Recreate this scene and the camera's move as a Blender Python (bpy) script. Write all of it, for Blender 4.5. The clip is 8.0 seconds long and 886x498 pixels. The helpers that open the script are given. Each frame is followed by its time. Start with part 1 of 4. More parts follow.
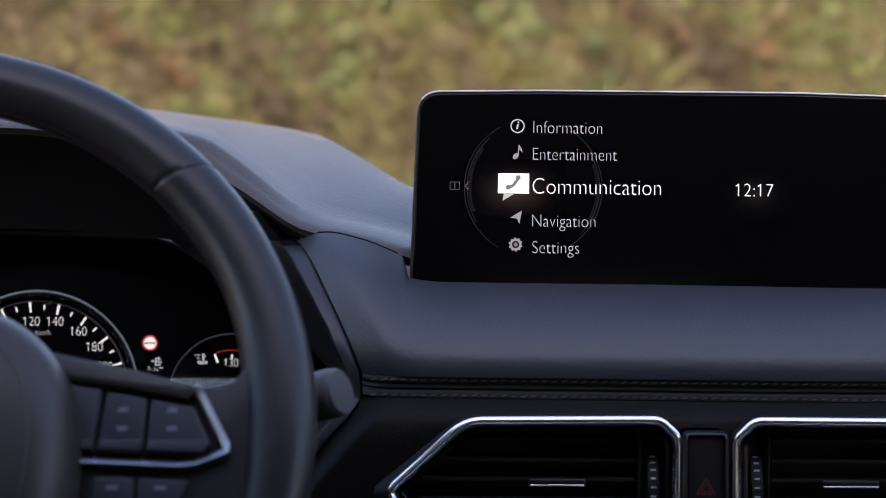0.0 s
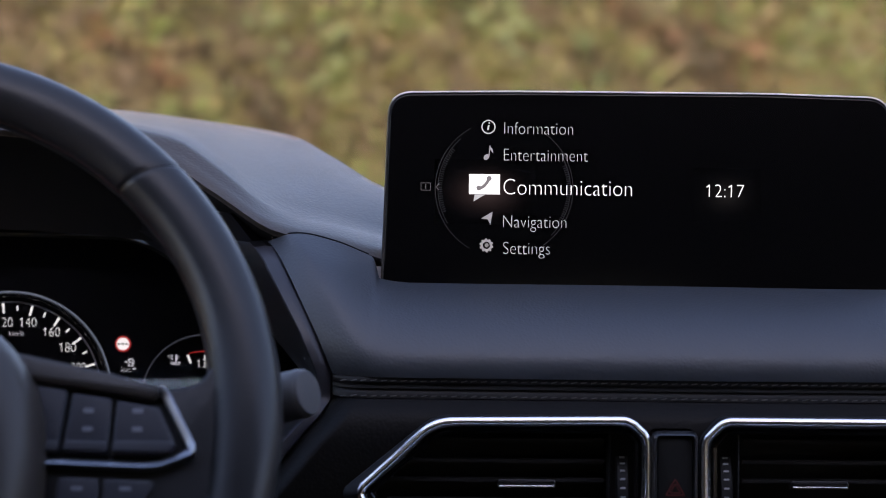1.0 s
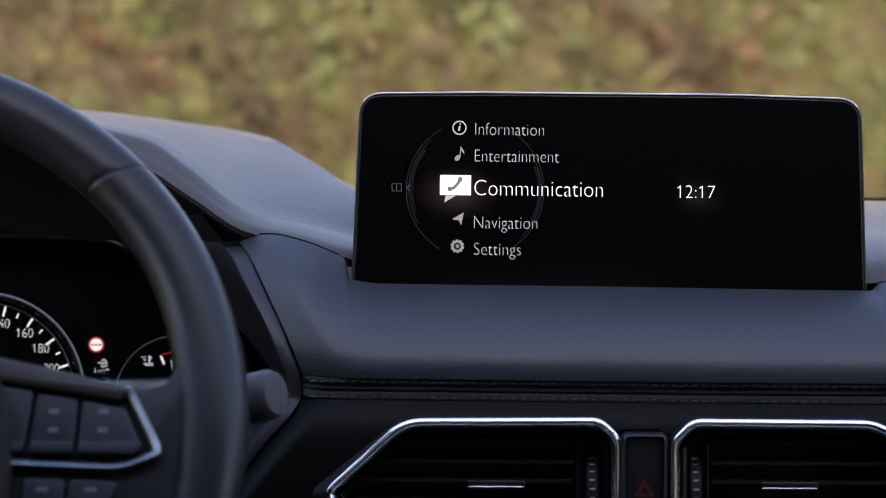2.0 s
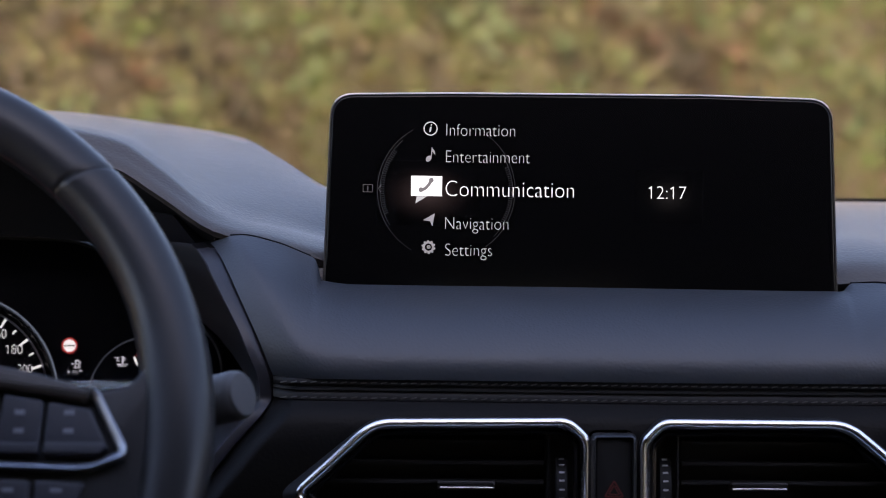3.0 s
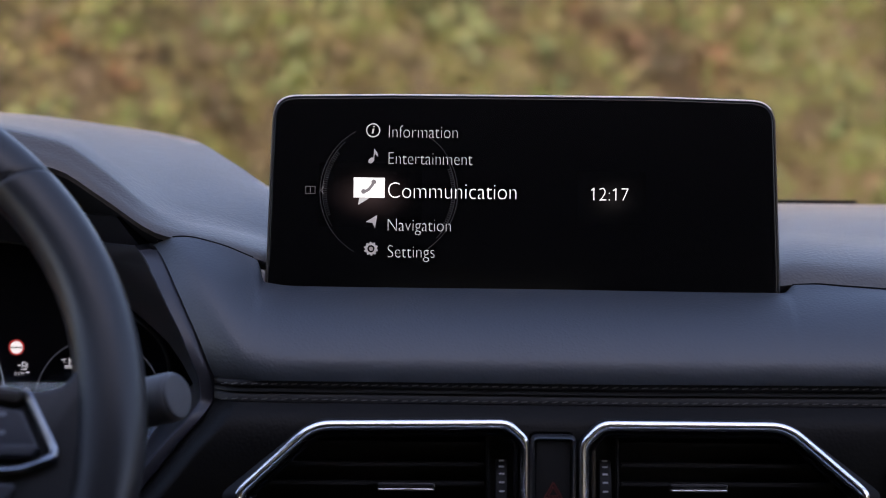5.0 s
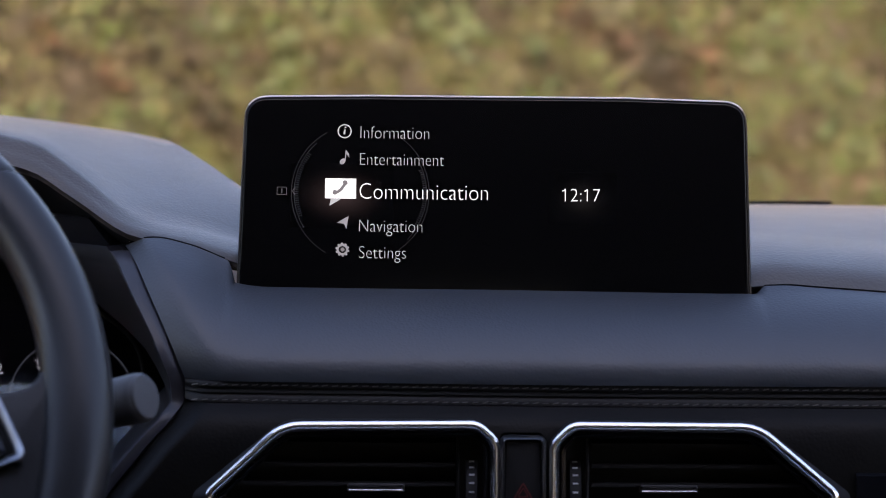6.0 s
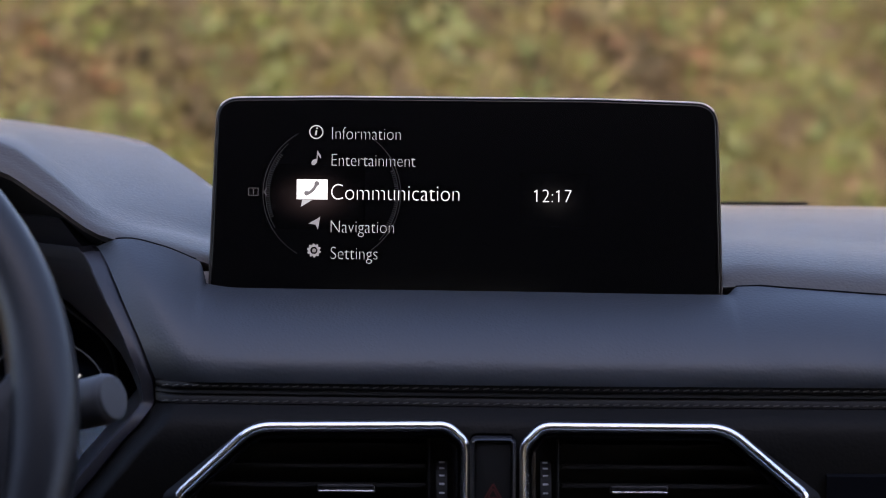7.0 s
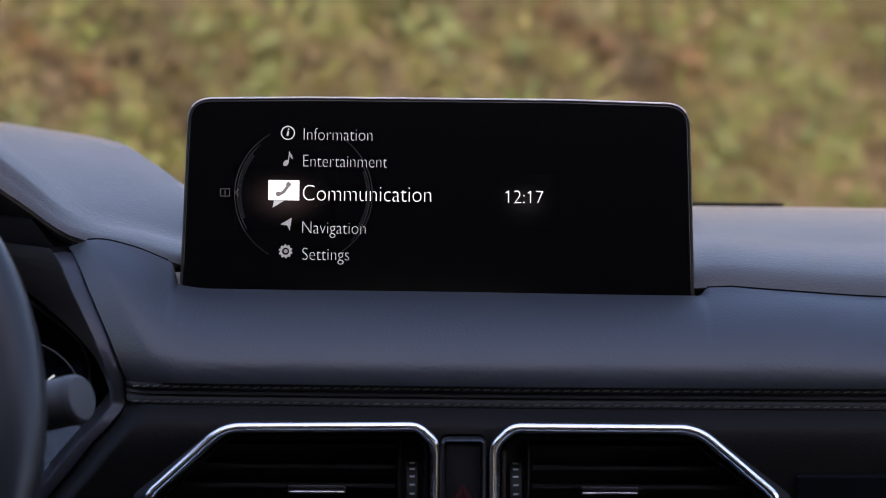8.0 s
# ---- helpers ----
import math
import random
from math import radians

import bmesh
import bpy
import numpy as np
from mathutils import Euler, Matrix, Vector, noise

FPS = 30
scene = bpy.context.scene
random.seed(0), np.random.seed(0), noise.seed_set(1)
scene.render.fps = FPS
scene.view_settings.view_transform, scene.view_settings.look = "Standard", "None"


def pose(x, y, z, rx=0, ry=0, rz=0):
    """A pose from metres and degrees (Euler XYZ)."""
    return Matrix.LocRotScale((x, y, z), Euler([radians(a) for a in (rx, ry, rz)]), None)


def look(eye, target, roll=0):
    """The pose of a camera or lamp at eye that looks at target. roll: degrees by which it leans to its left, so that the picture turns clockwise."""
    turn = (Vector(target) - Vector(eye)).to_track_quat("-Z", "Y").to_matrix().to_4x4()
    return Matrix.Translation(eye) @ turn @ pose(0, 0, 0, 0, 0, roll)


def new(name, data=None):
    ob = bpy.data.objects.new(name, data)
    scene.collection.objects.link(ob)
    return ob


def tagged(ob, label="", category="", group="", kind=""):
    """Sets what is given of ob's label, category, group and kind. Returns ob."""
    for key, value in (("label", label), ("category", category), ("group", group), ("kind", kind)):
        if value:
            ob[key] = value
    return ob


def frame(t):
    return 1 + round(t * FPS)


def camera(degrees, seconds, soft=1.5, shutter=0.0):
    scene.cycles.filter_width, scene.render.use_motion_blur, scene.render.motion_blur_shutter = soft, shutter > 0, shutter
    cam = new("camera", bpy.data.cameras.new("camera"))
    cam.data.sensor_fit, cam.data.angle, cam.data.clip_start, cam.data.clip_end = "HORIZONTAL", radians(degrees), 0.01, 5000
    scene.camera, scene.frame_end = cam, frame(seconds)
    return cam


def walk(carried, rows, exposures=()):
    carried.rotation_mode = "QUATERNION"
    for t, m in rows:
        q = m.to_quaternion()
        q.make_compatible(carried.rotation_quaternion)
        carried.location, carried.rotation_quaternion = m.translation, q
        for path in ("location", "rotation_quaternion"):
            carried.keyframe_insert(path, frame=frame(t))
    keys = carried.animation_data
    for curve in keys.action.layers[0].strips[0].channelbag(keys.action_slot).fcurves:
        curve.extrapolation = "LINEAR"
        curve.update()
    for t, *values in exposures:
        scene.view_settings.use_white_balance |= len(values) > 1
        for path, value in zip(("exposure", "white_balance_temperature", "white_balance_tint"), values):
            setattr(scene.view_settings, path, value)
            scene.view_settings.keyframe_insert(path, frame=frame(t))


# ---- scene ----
cam = camera(18.0, 8.0, soft=1.1)
cam.data.dof.use_dof, cam.data.dof.focus_distance, cam.data.dof.aperture_fstop = True, 1.46, 9.0
METRES, EYE, TILT, LEAN = 0.11145, 1.22, -6.0, 0.35
TIMES = (0.0, 0.5, 1.0, 1.5, 3.0, 3.5, 4.0, 4.5, 6.0, 6.5, 7.0, 7.5, 8.0)
YAW = tuple(-0.340 * t / 8 - 0.072 * t / 8 * (1 - t / 8) for t in TIMES)
PITCH = tuple(0.187 * t / 8 for t in TIMES)
walk(cam, [(t, pose(METRES * t / 8, -0.0018 * t / 8, EYE - 0.00035 * t / 8, 90 + TILT + p, 0, y) @ pose(0, 0, 0, 0, 0, LEAN + 0.0026 * t))
           for t, y, p in zip(TIMES, YAW, PITCH)], exposures=((0.0, 2.1, 7200, 27), (8.0, 2.1, 7200, 27)))

# ---- world and light ----
SUN_UP, SUN_ROUND = 27.6, 176.0
world = bpy.data.worlds.new("sky")
scene.world = world
world.use_nodes = True
wn = world.node_tree
sky = wn.nodes.new("ShaderNodeTexSky")
sky.sky_type, sky.sun_disc = "NISHITA", False
sky.sun_elevation, sky.sun_rotation = radians(SUN_UP), radians(SUN_ROUND)
sky.air_density, sky.dust_density, sky.ozone_density = 1.0, 2.0, 2.1
wn.links.new(sky.outputs[0], wn.nodes["Background"].inputs[0])
wn.nodes["Background"].inputs[1].default_value = 0.15
sun = new("sun", bpy.data.lights.new("sun", "SUN"))
sun.data.energy, sun.data.angle, sun.data.color = 0.40, radians(10), (1.0, 0.91, 0.80)
a, e = radians(SUN_ROUND), radians(SUN_UP)
sun.matrix_world = look((0, 0, 9), (-math.sin(a) * math.cos(e), -math.cos(a) * math.cos(e), 9 - math.sin(e)))


# ---- materials ----
def material(name, colour, rough=0.5, metal=0.0, grain=0.0, grain_size=0.001, vary=0.0, vary_size=0.05,
             rough_vary=0.0, specular=0.5, sheen=0.0, sheen_tint=(1, 1, 1, 1), cells=False):
    m = bpy.data.materials.new(name)
    m.use_nodes = True
    n, k = m.node_tree.nodes, m.node_tree.links
    b = n["Principled BSDF"]
    b.inputs["Base Color"].default_value = (*colour, 1)
    b.inputs["Roughness"].default_value = rough
    b.inputs["Metallic"].default_value = metal
    b.inputs["Specular IOR Level"].default_value = specular
    b.inputs["Sheen Weight"].default_value = sheen
    b.inputs["Sheen Tint"].default_value = sheen_tint
    b.inputs["Sheen Roughness"].default_value = 0.22
    # warm sheen tint stands in for low horizon light on flat tops
    b.inputs["Sheen Tint"].default_value = (1.0, 0.76, 0.58, 1)
    geo = n.new("ShaderNodeNewGeometry")
    if vary or rough_vary:
        big = n.new("ShaderNodeTexNoise")
        big.inputs["Scale"].default_value, big.inputs["Detail"].default_value = 1 / vary_size, 5
        k.new(geo.outputs["Position"], big.inputs["Vector"])
        if vary:
            mix = n.new("ShaderNodeMix")
            mix.data_type = "RGBA"
            mix.inputs["A"].default_value = (*[c * (1 - vary) for c in colour], 1)
            mix.inputs["B"].default_value = (*[min(1, c * (1 + vary)) for c in colour], 1)
            k.new(big.outputs["Fac"], mix.inputs["Factor"])
            k.new(mix.outputs["Result"], b.inputs["Base Color"])
        if rough_vary:
            span = n.new("ShaderNodeMapRange")
            span.inputs["To Min"].default_value, span.inputs["To Max"].default_value = rough - rough_vary, rough + rough_vary
            k.new(big.outputs["Fac"], span.inputs["Value"])
            k.new(span.outputs["Result"], b.inputs["Roughness"])
    if grain:
        tex = n.new("ShaderNodeTexVoronoi" if cells else "ShaderNodeTexNoise")
        tex.inputs["Scale"].default_value = 1 / grain_size
        if cells:
            tex.feature = "SMOOTH_F1"
        else:
            tex.inputs["Detail"].default_value = 3
        k.new(geo.outputs["Position"], tex.inputs["Vector"])
        bump = n.new("ShaderNodeBump")
        bump.inputs["Strength"].default_value, bump.inputs["Distance"].default_value = grain, grain_size * 0.35
        k.new(tex.outputs[0], bump.inputs["Height"])
        k.new(bump.outputs["Normal"], b.inputs["Normal"])
    return m


def glowing(name, colour, strength, base=0.01):
    m = bpy.data.materials.new(name)
    m.use_nodes = True
    b = m.node_tree.nodes["Principled BSDF"]
    b.inputs["Base Color"].default_value = (base, base, base, 1)
    b.inputs["Emission Color"].default_value = (*colour, 1)
    b.inputs["Emission Strength"].default_value = strength
    b.inputs["Roughness"].default_value = 0.6
    return m


# blue in the front pad's base stands in for reflected sky
LEATHER_SKY = material("grained_vinyl_sky_tint", (0.019, 0.026, 0.037), 0.52, specular=0.95, grain=0.30, grain_size=0.0014, vary=0.12, vary_size=0.03, rough_vary=0.05, cells=True)
# paler, warmer base puts horizon light into the top pad's colour
TOP_SKIN_WARM = material("soft_skin_warm_light", (0.054, 0.045, 0.037), 0.45, specular=0.72, sheen=0.85, sheen_tint=(1.0, 0.88, 0.76, 1), grain=0.34, grain_size=0.0015, vary=0.12, vary_size=0.03, rough_vary=0.05, cells=True)
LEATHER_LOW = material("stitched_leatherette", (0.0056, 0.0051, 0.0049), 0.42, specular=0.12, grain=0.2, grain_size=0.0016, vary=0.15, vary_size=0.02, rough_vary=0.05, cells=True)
SEAM_SKIN = material("seam_leatherette", (0.013, 0.0128, 0.0135), 0.5, specular=0.25, grain=0.2, grain_size=0.0012, vary=0.15, vary_size=0.02, cells=True)
# brown in the bar's base stands in for warm light along it
SPOKE_BAR_WARM = material("spoke_bar_warm_light", (0.050, 0.040, 0.034), 0.34, specular=0.6, grain=0.1, grain_size=0.0006, vary=0.1, vary_size=0.02)
WHEEL_LEATHER = material("wheel_leather", (0.024, 0.023, 0.024), 0.34, grain=0.2, grain_size=0.0012, vary=0.15, vary_size=0.02, rough_vary=0.06, cells=True)
# hub base is browned to imitate a warm reflection on its bevel
HUB_SKIN_WARM = material("hub_skin_warm_light", (0.058, 0.046, 0.039), 0.38, grain=0.2, grain_size=0.0008, vary=0.1, vary_size=0.03)
SATIN_BLACK = material("satin_black_plastic", (0.018, 0.018, 0.021), 0.3, specular=0.9, grain=0.05, grain_size=0.0006)
BLACK = material("matt_black_plastic", (0.009, 0.0088, 0.0095), 0.6, specular=0.28, grain=0.15, grain_size=0.0006, vary=0.2, vary_size=0.01)
GLOSS_BLACK = material("gloss_black_plastic", (0.006, 0.006, 0.007), 0.16, rough_vary=0.04, vary_size=0.02)
BUTTON = material("button_plastic", (0.042, 0.043, 0.053), 0.38, grain=0.1, grain_size=0.0005, vary=0.1, vary_size=0.01)
CHROME = material("chrome", (0.88, 0.90, 0.94), 0.17, metal=1.0, rough_vary=0.03, vary_size=0.01)
TRIM_METAL = material("dull_satin_metal", (0.45, 0.47, 0.52), 0.3, metal=1.0, rough_vary=0.05, vary_size=0.01)
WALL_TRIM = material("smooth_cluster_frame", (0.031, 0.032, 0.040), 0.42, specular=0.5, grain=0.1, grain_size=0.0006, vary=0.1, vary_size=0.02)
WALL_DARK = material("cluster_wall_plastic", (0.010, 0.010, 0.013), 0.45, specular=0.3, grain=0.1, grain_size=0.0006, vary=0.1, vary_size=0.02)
DARK_EDGE = material("satin_dark_edge", (0.10, 0.095, 0.09), 0.3, metal=0.6, vary=0.1, vary_size=0.02)
KNOB = material("grey_knob_plastic", (0.09, 0.088, 0.092), 0.5, grain=0.15, grain_size=0.0006, vary=0.1, vary_size=0.01)
THREAD = material("grey_thread", (0.105, 0.10, 0.095), 0.8, grain=0.4, grain_size=0.0004, vary=0.15, vary_size=0.003)
RED_THREAD = material("dark_red_thread", (0.09, 0.035, 0.03), 0.8, grain=0.4, grain_size=0.0004)
TOP_GLINT = material("painted_top_glint", (0.66, 0.62, 0.59), 0.35, vary=0.1, vary_size=0.02)
MARK = material("grey_print", (0.45, 0.45, 0.46), 0.6)
FAINT = material("faint_print", (0.22, 0.23, 0.26), 0.6)
RED_MARK = material("red_print", (0.10, 0.012, 0.012), 0.5)
GLASS_BLACK = material("display_glass", (0.003, 0.003, 0.0032), 0.10, specular=0.25)
DIAL = material("dial_face", (0.003, 0.0033, 0.005), 0.6, specular=0.06, vary=0.2, vary_size=0.01, grain=0.1, grain_size=0.0006)
# brown of the unseen walls, added to bounce warm light forward
BROWN_BOUNCE = material("brown_bounce_leather", (0.20, 0.105, 0.055), 0.5, grain=0.3, grain_size=0.002, vary=0.15, vary_size=0.1, cells=True)
LINING = material("cabin_lining", (0.03, 0.03, 0.032), 0.9, grain=0.3, grain_size=0.002, vary=0.15, vary_size=0.1)
WHITE_GLOW = glowing("white_light", (0.90, 1.0, 0.98), 0.30, 0.4)
SOFT_GLOW = glowing("soft_white_light", (0.90, 1.0, 0.98), 0.105, 0.3)
ICON_GLOW = glowing("icon_light", (0.92, 0.96, 1.0), 0.06, 0.2)
GREY_GLOW = glowing("grey_light", (0.9, 0.93, 1.0), 0.05)
DIAL_GLOW = glowing("dial_light", (0.88, 1.0, 1.0), 0.22, 0.3)
DIAL_DIM = glowing("dial_dim_light", (0.8, 0.9, 1.0), 0.19, 0.3)
RING_GLOW = glowing("ring_light", (0.55, 0.75, 1.0), 0.05)
GAUGE_GLOW = glowing("gauge_ring_light", (0.6, 0.75, 1.0), 0.016)
RED_GLOW = glowing("red_light", (1.0, 0.07, 0.07), 0.09)


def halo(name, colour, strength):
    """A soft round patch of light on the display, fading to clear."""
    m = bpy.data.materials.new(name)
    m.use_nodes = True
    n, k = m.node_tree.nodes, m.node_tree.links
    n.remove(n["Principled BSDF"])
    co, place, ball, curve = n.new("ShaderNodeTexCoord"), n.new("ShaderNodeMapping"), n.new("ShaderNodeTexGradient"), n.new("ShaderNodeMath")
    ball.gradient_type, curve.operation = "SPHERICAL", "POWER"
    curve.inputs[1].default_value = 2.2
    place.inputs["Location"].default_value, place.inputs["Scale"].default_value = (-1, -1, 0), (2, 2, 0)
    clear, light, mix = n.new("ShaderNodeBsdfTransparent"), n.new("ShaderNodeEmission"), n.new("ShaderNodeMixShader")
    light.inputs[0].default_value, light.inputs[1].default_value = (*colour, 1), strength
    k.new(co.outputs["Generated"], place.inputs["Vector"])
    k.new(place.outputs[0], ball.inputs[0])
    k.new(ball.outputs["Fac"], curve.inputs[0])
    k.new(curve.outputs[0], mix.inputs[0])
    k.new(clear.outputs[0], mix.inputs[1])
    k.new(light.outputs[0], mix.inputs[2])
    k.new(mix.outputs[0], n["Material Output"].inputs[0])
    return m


def pane(name, share, tint, rough=0.02, mirror_tint=(1, 1, 1), bend=0.0):
    """Thin clear glass: mostly clear, a little of it mirror; bend: its refractive index, where the mirror grows at a slant."""
    m = bpy.data.materials.new(name)
    m.use_nodes = True
    n, k = m.node_tree.nodes, m.node_tree.links
    n.remove(n["Principled BSDF"])
    clear, gloss, mix = n.new("ShaderNodeBsdfTransparent"), n.new("ShaderNodeBsdfGlossy"), n.new("ShaderNodeMixShader")
    clear.inputs[0].default_value = (*tint, 1)
    gloss.inputs["Color"].default_value = (*mirror_tint, 1)
    gloss.inputs["Roughness"].default_value = rough
    mix.inputs[0].default_value = share
    if bend:
        slant = n.new("ShaderNodeFresnel")
        slant.inputs["IOR"].default_value = bend
        k.new(slant.outputs[0], mix.inputs[0])
    k.new(clear.outputs[0], mix.inputs[1])
    k.new(gloss.outputs[0], mix.inputs[2])
    k.new(mix.outputs[0], n["Material Output"].inputs[0])
    return m


# ---- mesh tools ----
def part(name, bm, mat, parent=None, label="", smooth=True):
    bmesh.ops.recalc_face_normals(bm, faces=bm.faces)
    me = bpy.data.meshes.new(name)
    bm.to_mesh(me)
    bm.free()
    if smooth:
        me.shade_smooth()
        me.set_sharp_from_angle(angle=radians(38))
    me.materials.append(mat)
    ob = new(name, me)
    ob.parent = parent
    if label:
        ob["label"] = label
    return ob


def thing(name, m, label, category, group="", kind=""):
    ob = new(name)
    ob.matrix_basis = m
    ob.empty_display_size = 0.02
    return tagged(ob, label, category, group, kind)


def ease(x, xs, ys):
    """A smooth curve through a few heights."""
    xs, ys = np.asarray(xs, float), np.asarray(ys, float)
    d = np.diff(ys) / np.diff(xs)
    m = np.concatenate([[d[0]], np.where(d[1:] * d[:-1] > 0, 2 * d[1:] * d[:-1] / (d[1:] + d[:-1] + 1e-12), 0), [d[-1]]])
    x = min(max(x, xs[0]), xs[-1])
    i = min(int(np.searchsorted(xs, x, "right")) - 1, len(d) - 1)
    h = xs[i + 1] - xs[i]
    s = (x - xs[i]) / h
    return float((2 * s**3 - 3 * s**2 + 1) * ys[i] + (s**3 - 2 * s**2 + s) * h * m[i] + (3 * s**2 - 2 * s**3) * ys[i + 1] + (s**3 - s**2) * h * m[i + 1])


def sheet(rows, loop=False, ring=False):
    """A mesh of quads over rows of points. loop: each row is closed; ring: the last row joins the first."""
    bm = bmesh.new()
    v = [[bm.verts.new(p) for p in r] for r in rows]
    n, w = len(v), len(v[0])
    for i in range(n if ring else n - 1):
        for j in range(w if loop else w - 1):
            bm.faces.new((v[i][j], v[i][(j + 1) % w], v[(i + 1) % n][(j + 1) % w], v[(i + 1) % n][j]))
    if loop and not ring:
        for r in (v[0], v[-1]):
            bm.faces.new(r)
    return bm


def rounded(points, radii, n=6):
    """A closed outline in a plane with its corners rounded."""
    out = []
    for i, p in enumerate(points):
        p = Vector(p)
        a, b = Vector(points[i - 1]) - p, Vector(points[(i + 1) % len(points)]) - p
        r = radii[i] if isinstance(radii, (list, tuple)) else radii
        t = min(r / math.tan(a.angle(b) / 2), 0.49 * min(a.length, b.length))
        p0, p1 = p + a.normalized() * t, p + b.normalized() * t
        for k in range(n + 1):
            s = k / n
            out.append((1 - s) ** 2 * p0 + 2 * s * (1 - s) * p + s * s * p1)
    return out


def inset(outline, d):
    """The outline moved inwards by d (counter-clockwise outlines)."""
    out = []
    for i, p in enumerate(outline):
        t = (outline[(i + 1) % len(outline)] - outline[i - 1]).normalized()
        out.append(p + Vector((-t.y, t.x)) * d)
    return out


def plate(outline, z0, z1, bevel=0.0):
    """A slab over an outline, from z0 up to z1, its upper edge rounded."""
    rows = [[(p.x, p.y, z0) for p in outline]]
    if bevel:
        rows.append([(p.x, p.y, z1 - bevel) for p in outline])
        for k in (0.35, 0.75):
            rows.append([(p.x, p.y, z1 - bevel * (1 - k) ** 2) for p in inset(outline, bevel * k * k * 1.2)])
        rows.append([(p.x, p.y, z1) for p in inset(outline, bevel * 1.1)])
    else:
        rows.append([(p.x, p.y, z1) for p in outline])
    return sheet(rows, loop=True)


def band(outline, section, closed=True):
    """A section (outwards, up) swept along a flat outline."""
    rows = []
    last = len(outline) - 1
    for i, p in enumerate(outline):
        if closed:
            t = outline[(i + 1) % len(outline)] - outline[i - 1]
        else:
            t = outline[min(i + 1, last)] - outline[max(i - 1, 0)]
        t = t.normalized()
        s = Vector((t.y, -t.x))
        rows.append([(p.x + s.x * u, p.y + s.y * u, w) for u, w in section])
    return sheet(rows, loop=True, ring=closed)


def oval(a, b, n=12, du=0.0, dw=0.0):
    return [(du + a * math.cos(2 * math.pi * k / n), dw + b * math.sin(2 * math.pi * k / n)) for k in range(n)]


def box(x0, x1, y0, y1, z0, z1, bevel=0.0):
    return plate(rounded([(x0, y0), (x1, y0), (x1, y1), (x0, y1)], max(bevel, 1e-4), 3), z0, z1, bevel)


def block(x0, x1, y0, y1, z0, z1):
    bm = bmesh.new()
    bmesh.ops.create_cube(bm, size=1, matrix=Matrix.Translation(((x0 + x1) / 2, (y0 + y1) / 2, (z0 + z1) / 2)) @ Matrix.Diagonal((x1 - x0, y1 - y0, z1 - z0, 1)))
    return bm


def arc(cx, cy, r, a0, a1, n=40):
    return [Vector((cx + r * math.cos(radians(a0 + (a1 - a0) * k / n)), cy + r * math.sin(radians(a0 + (a1 - a0) * k / n)))) for k in range(n + 1)]


def lathe(profile, n=48):
    """A profile of (radius, height) turned round the z axis."""
    return sheet([[(r * math.cos(2 * math.pi * k / n), r * math.sin(2 * math.pi * k / n), h) for k in range(n)] for r, h in profile], loop=True)


def raw_text(body, thin=-0.023):
    c = bpy.data.curves.new("lettering", "FONT")
    c.body, c.size = body, 1.0
    c.offset = thin
    ob = new("lettering", c)
    dg = bpy.context.evaluated_depsgraph_get()
    me = bpy.data.meshes.new_from_object(ob.evaluated_get(dg))
    bpy.data.objects.remove(ob)
    return me


CAP = max(v.co.y for v in raw_text("E").vertices)


def glyphs(me):
    """The faces of each letter, from left to right."""
    spans = sorted((min(me.vertices[i].co.x for i in p.vertices), max(me.vertices[i].co.x for i in p.vertices), p.index) for p in me.polygons)
    groups, end = [], -9.0
    for a, b, k in spans:
        if a > end + 1e-5:
            groups.append([])
        groups[-1].append(k)
        end = max(end, b)
    return groups


def light_text(body):
    """Words in a light weight; letters with fine joints are thinned less."""
    thin, firm = raw_text(body, -0.023), raw_text(body, -0.018)
    g0, g1 = glyphs(thin), glyphs(firm)
    if len(g0) != len(body) or len(g1) != len(body):
        return raw_text(body, -0.018)
    verts, faces = [], []
    for k, letter in enumerate(body):
        me, group = (firm, g1[k]) if letter in "atg" else (thin, g0[k])
        for f in group:
            b = len(verts)
            verts += [me.vertices[i].co.copy() for i in me.polygons[f].vertices]
            faces.append(tuple(range(b, len(verts))))
    out = bpy.data.meshes.new("lettering")
    out.from_pydata(verts, [], faces)
    return out


def lettering(body, x, y, z, width, cap, mat, parent, label="", centre=False, thin=-0.023):
    """Words of the given width and capital height; x, y is the start (or middle) of the base line."""
    me = light_text(body) if thin is None else raw_text(body, thin)
    xs = [v.co.x for v in me.vertices]
    lo, hi = min(xs), max(xs)
    kx, ky = width / (hi - lo), cap / CAP
    for v in me.vertices:
        v.co = ((v.co.x - lo) * kx + x - (width / 2 if centre else 0), v.co.y * ky + y, z)
    me.materials.append(mat)
    ob = new("lettering", me)
    ob.parent = parent
    if label:
        ob["label"] = label
    letters = glyphs(me)
    if len(letters) == len(body):
        for k, letter in enumerate(body):
            if letter == "1":
                x0 = min(me.vertices[i].co.x for f in letters[k] for i in me.polygons[f].vertices)
                bm = bmesh.new()
                bm.faces.new([bm.verts.new((x0 + u * cap, y + w * cap, z)) for u, w in ((0.06, 0.99), (-0.19, 0.86), (-0.19, 0.77), (0.06, 0.89))])
                part("figure_flag", bm, mat, ob, smooth=False)
    return ob


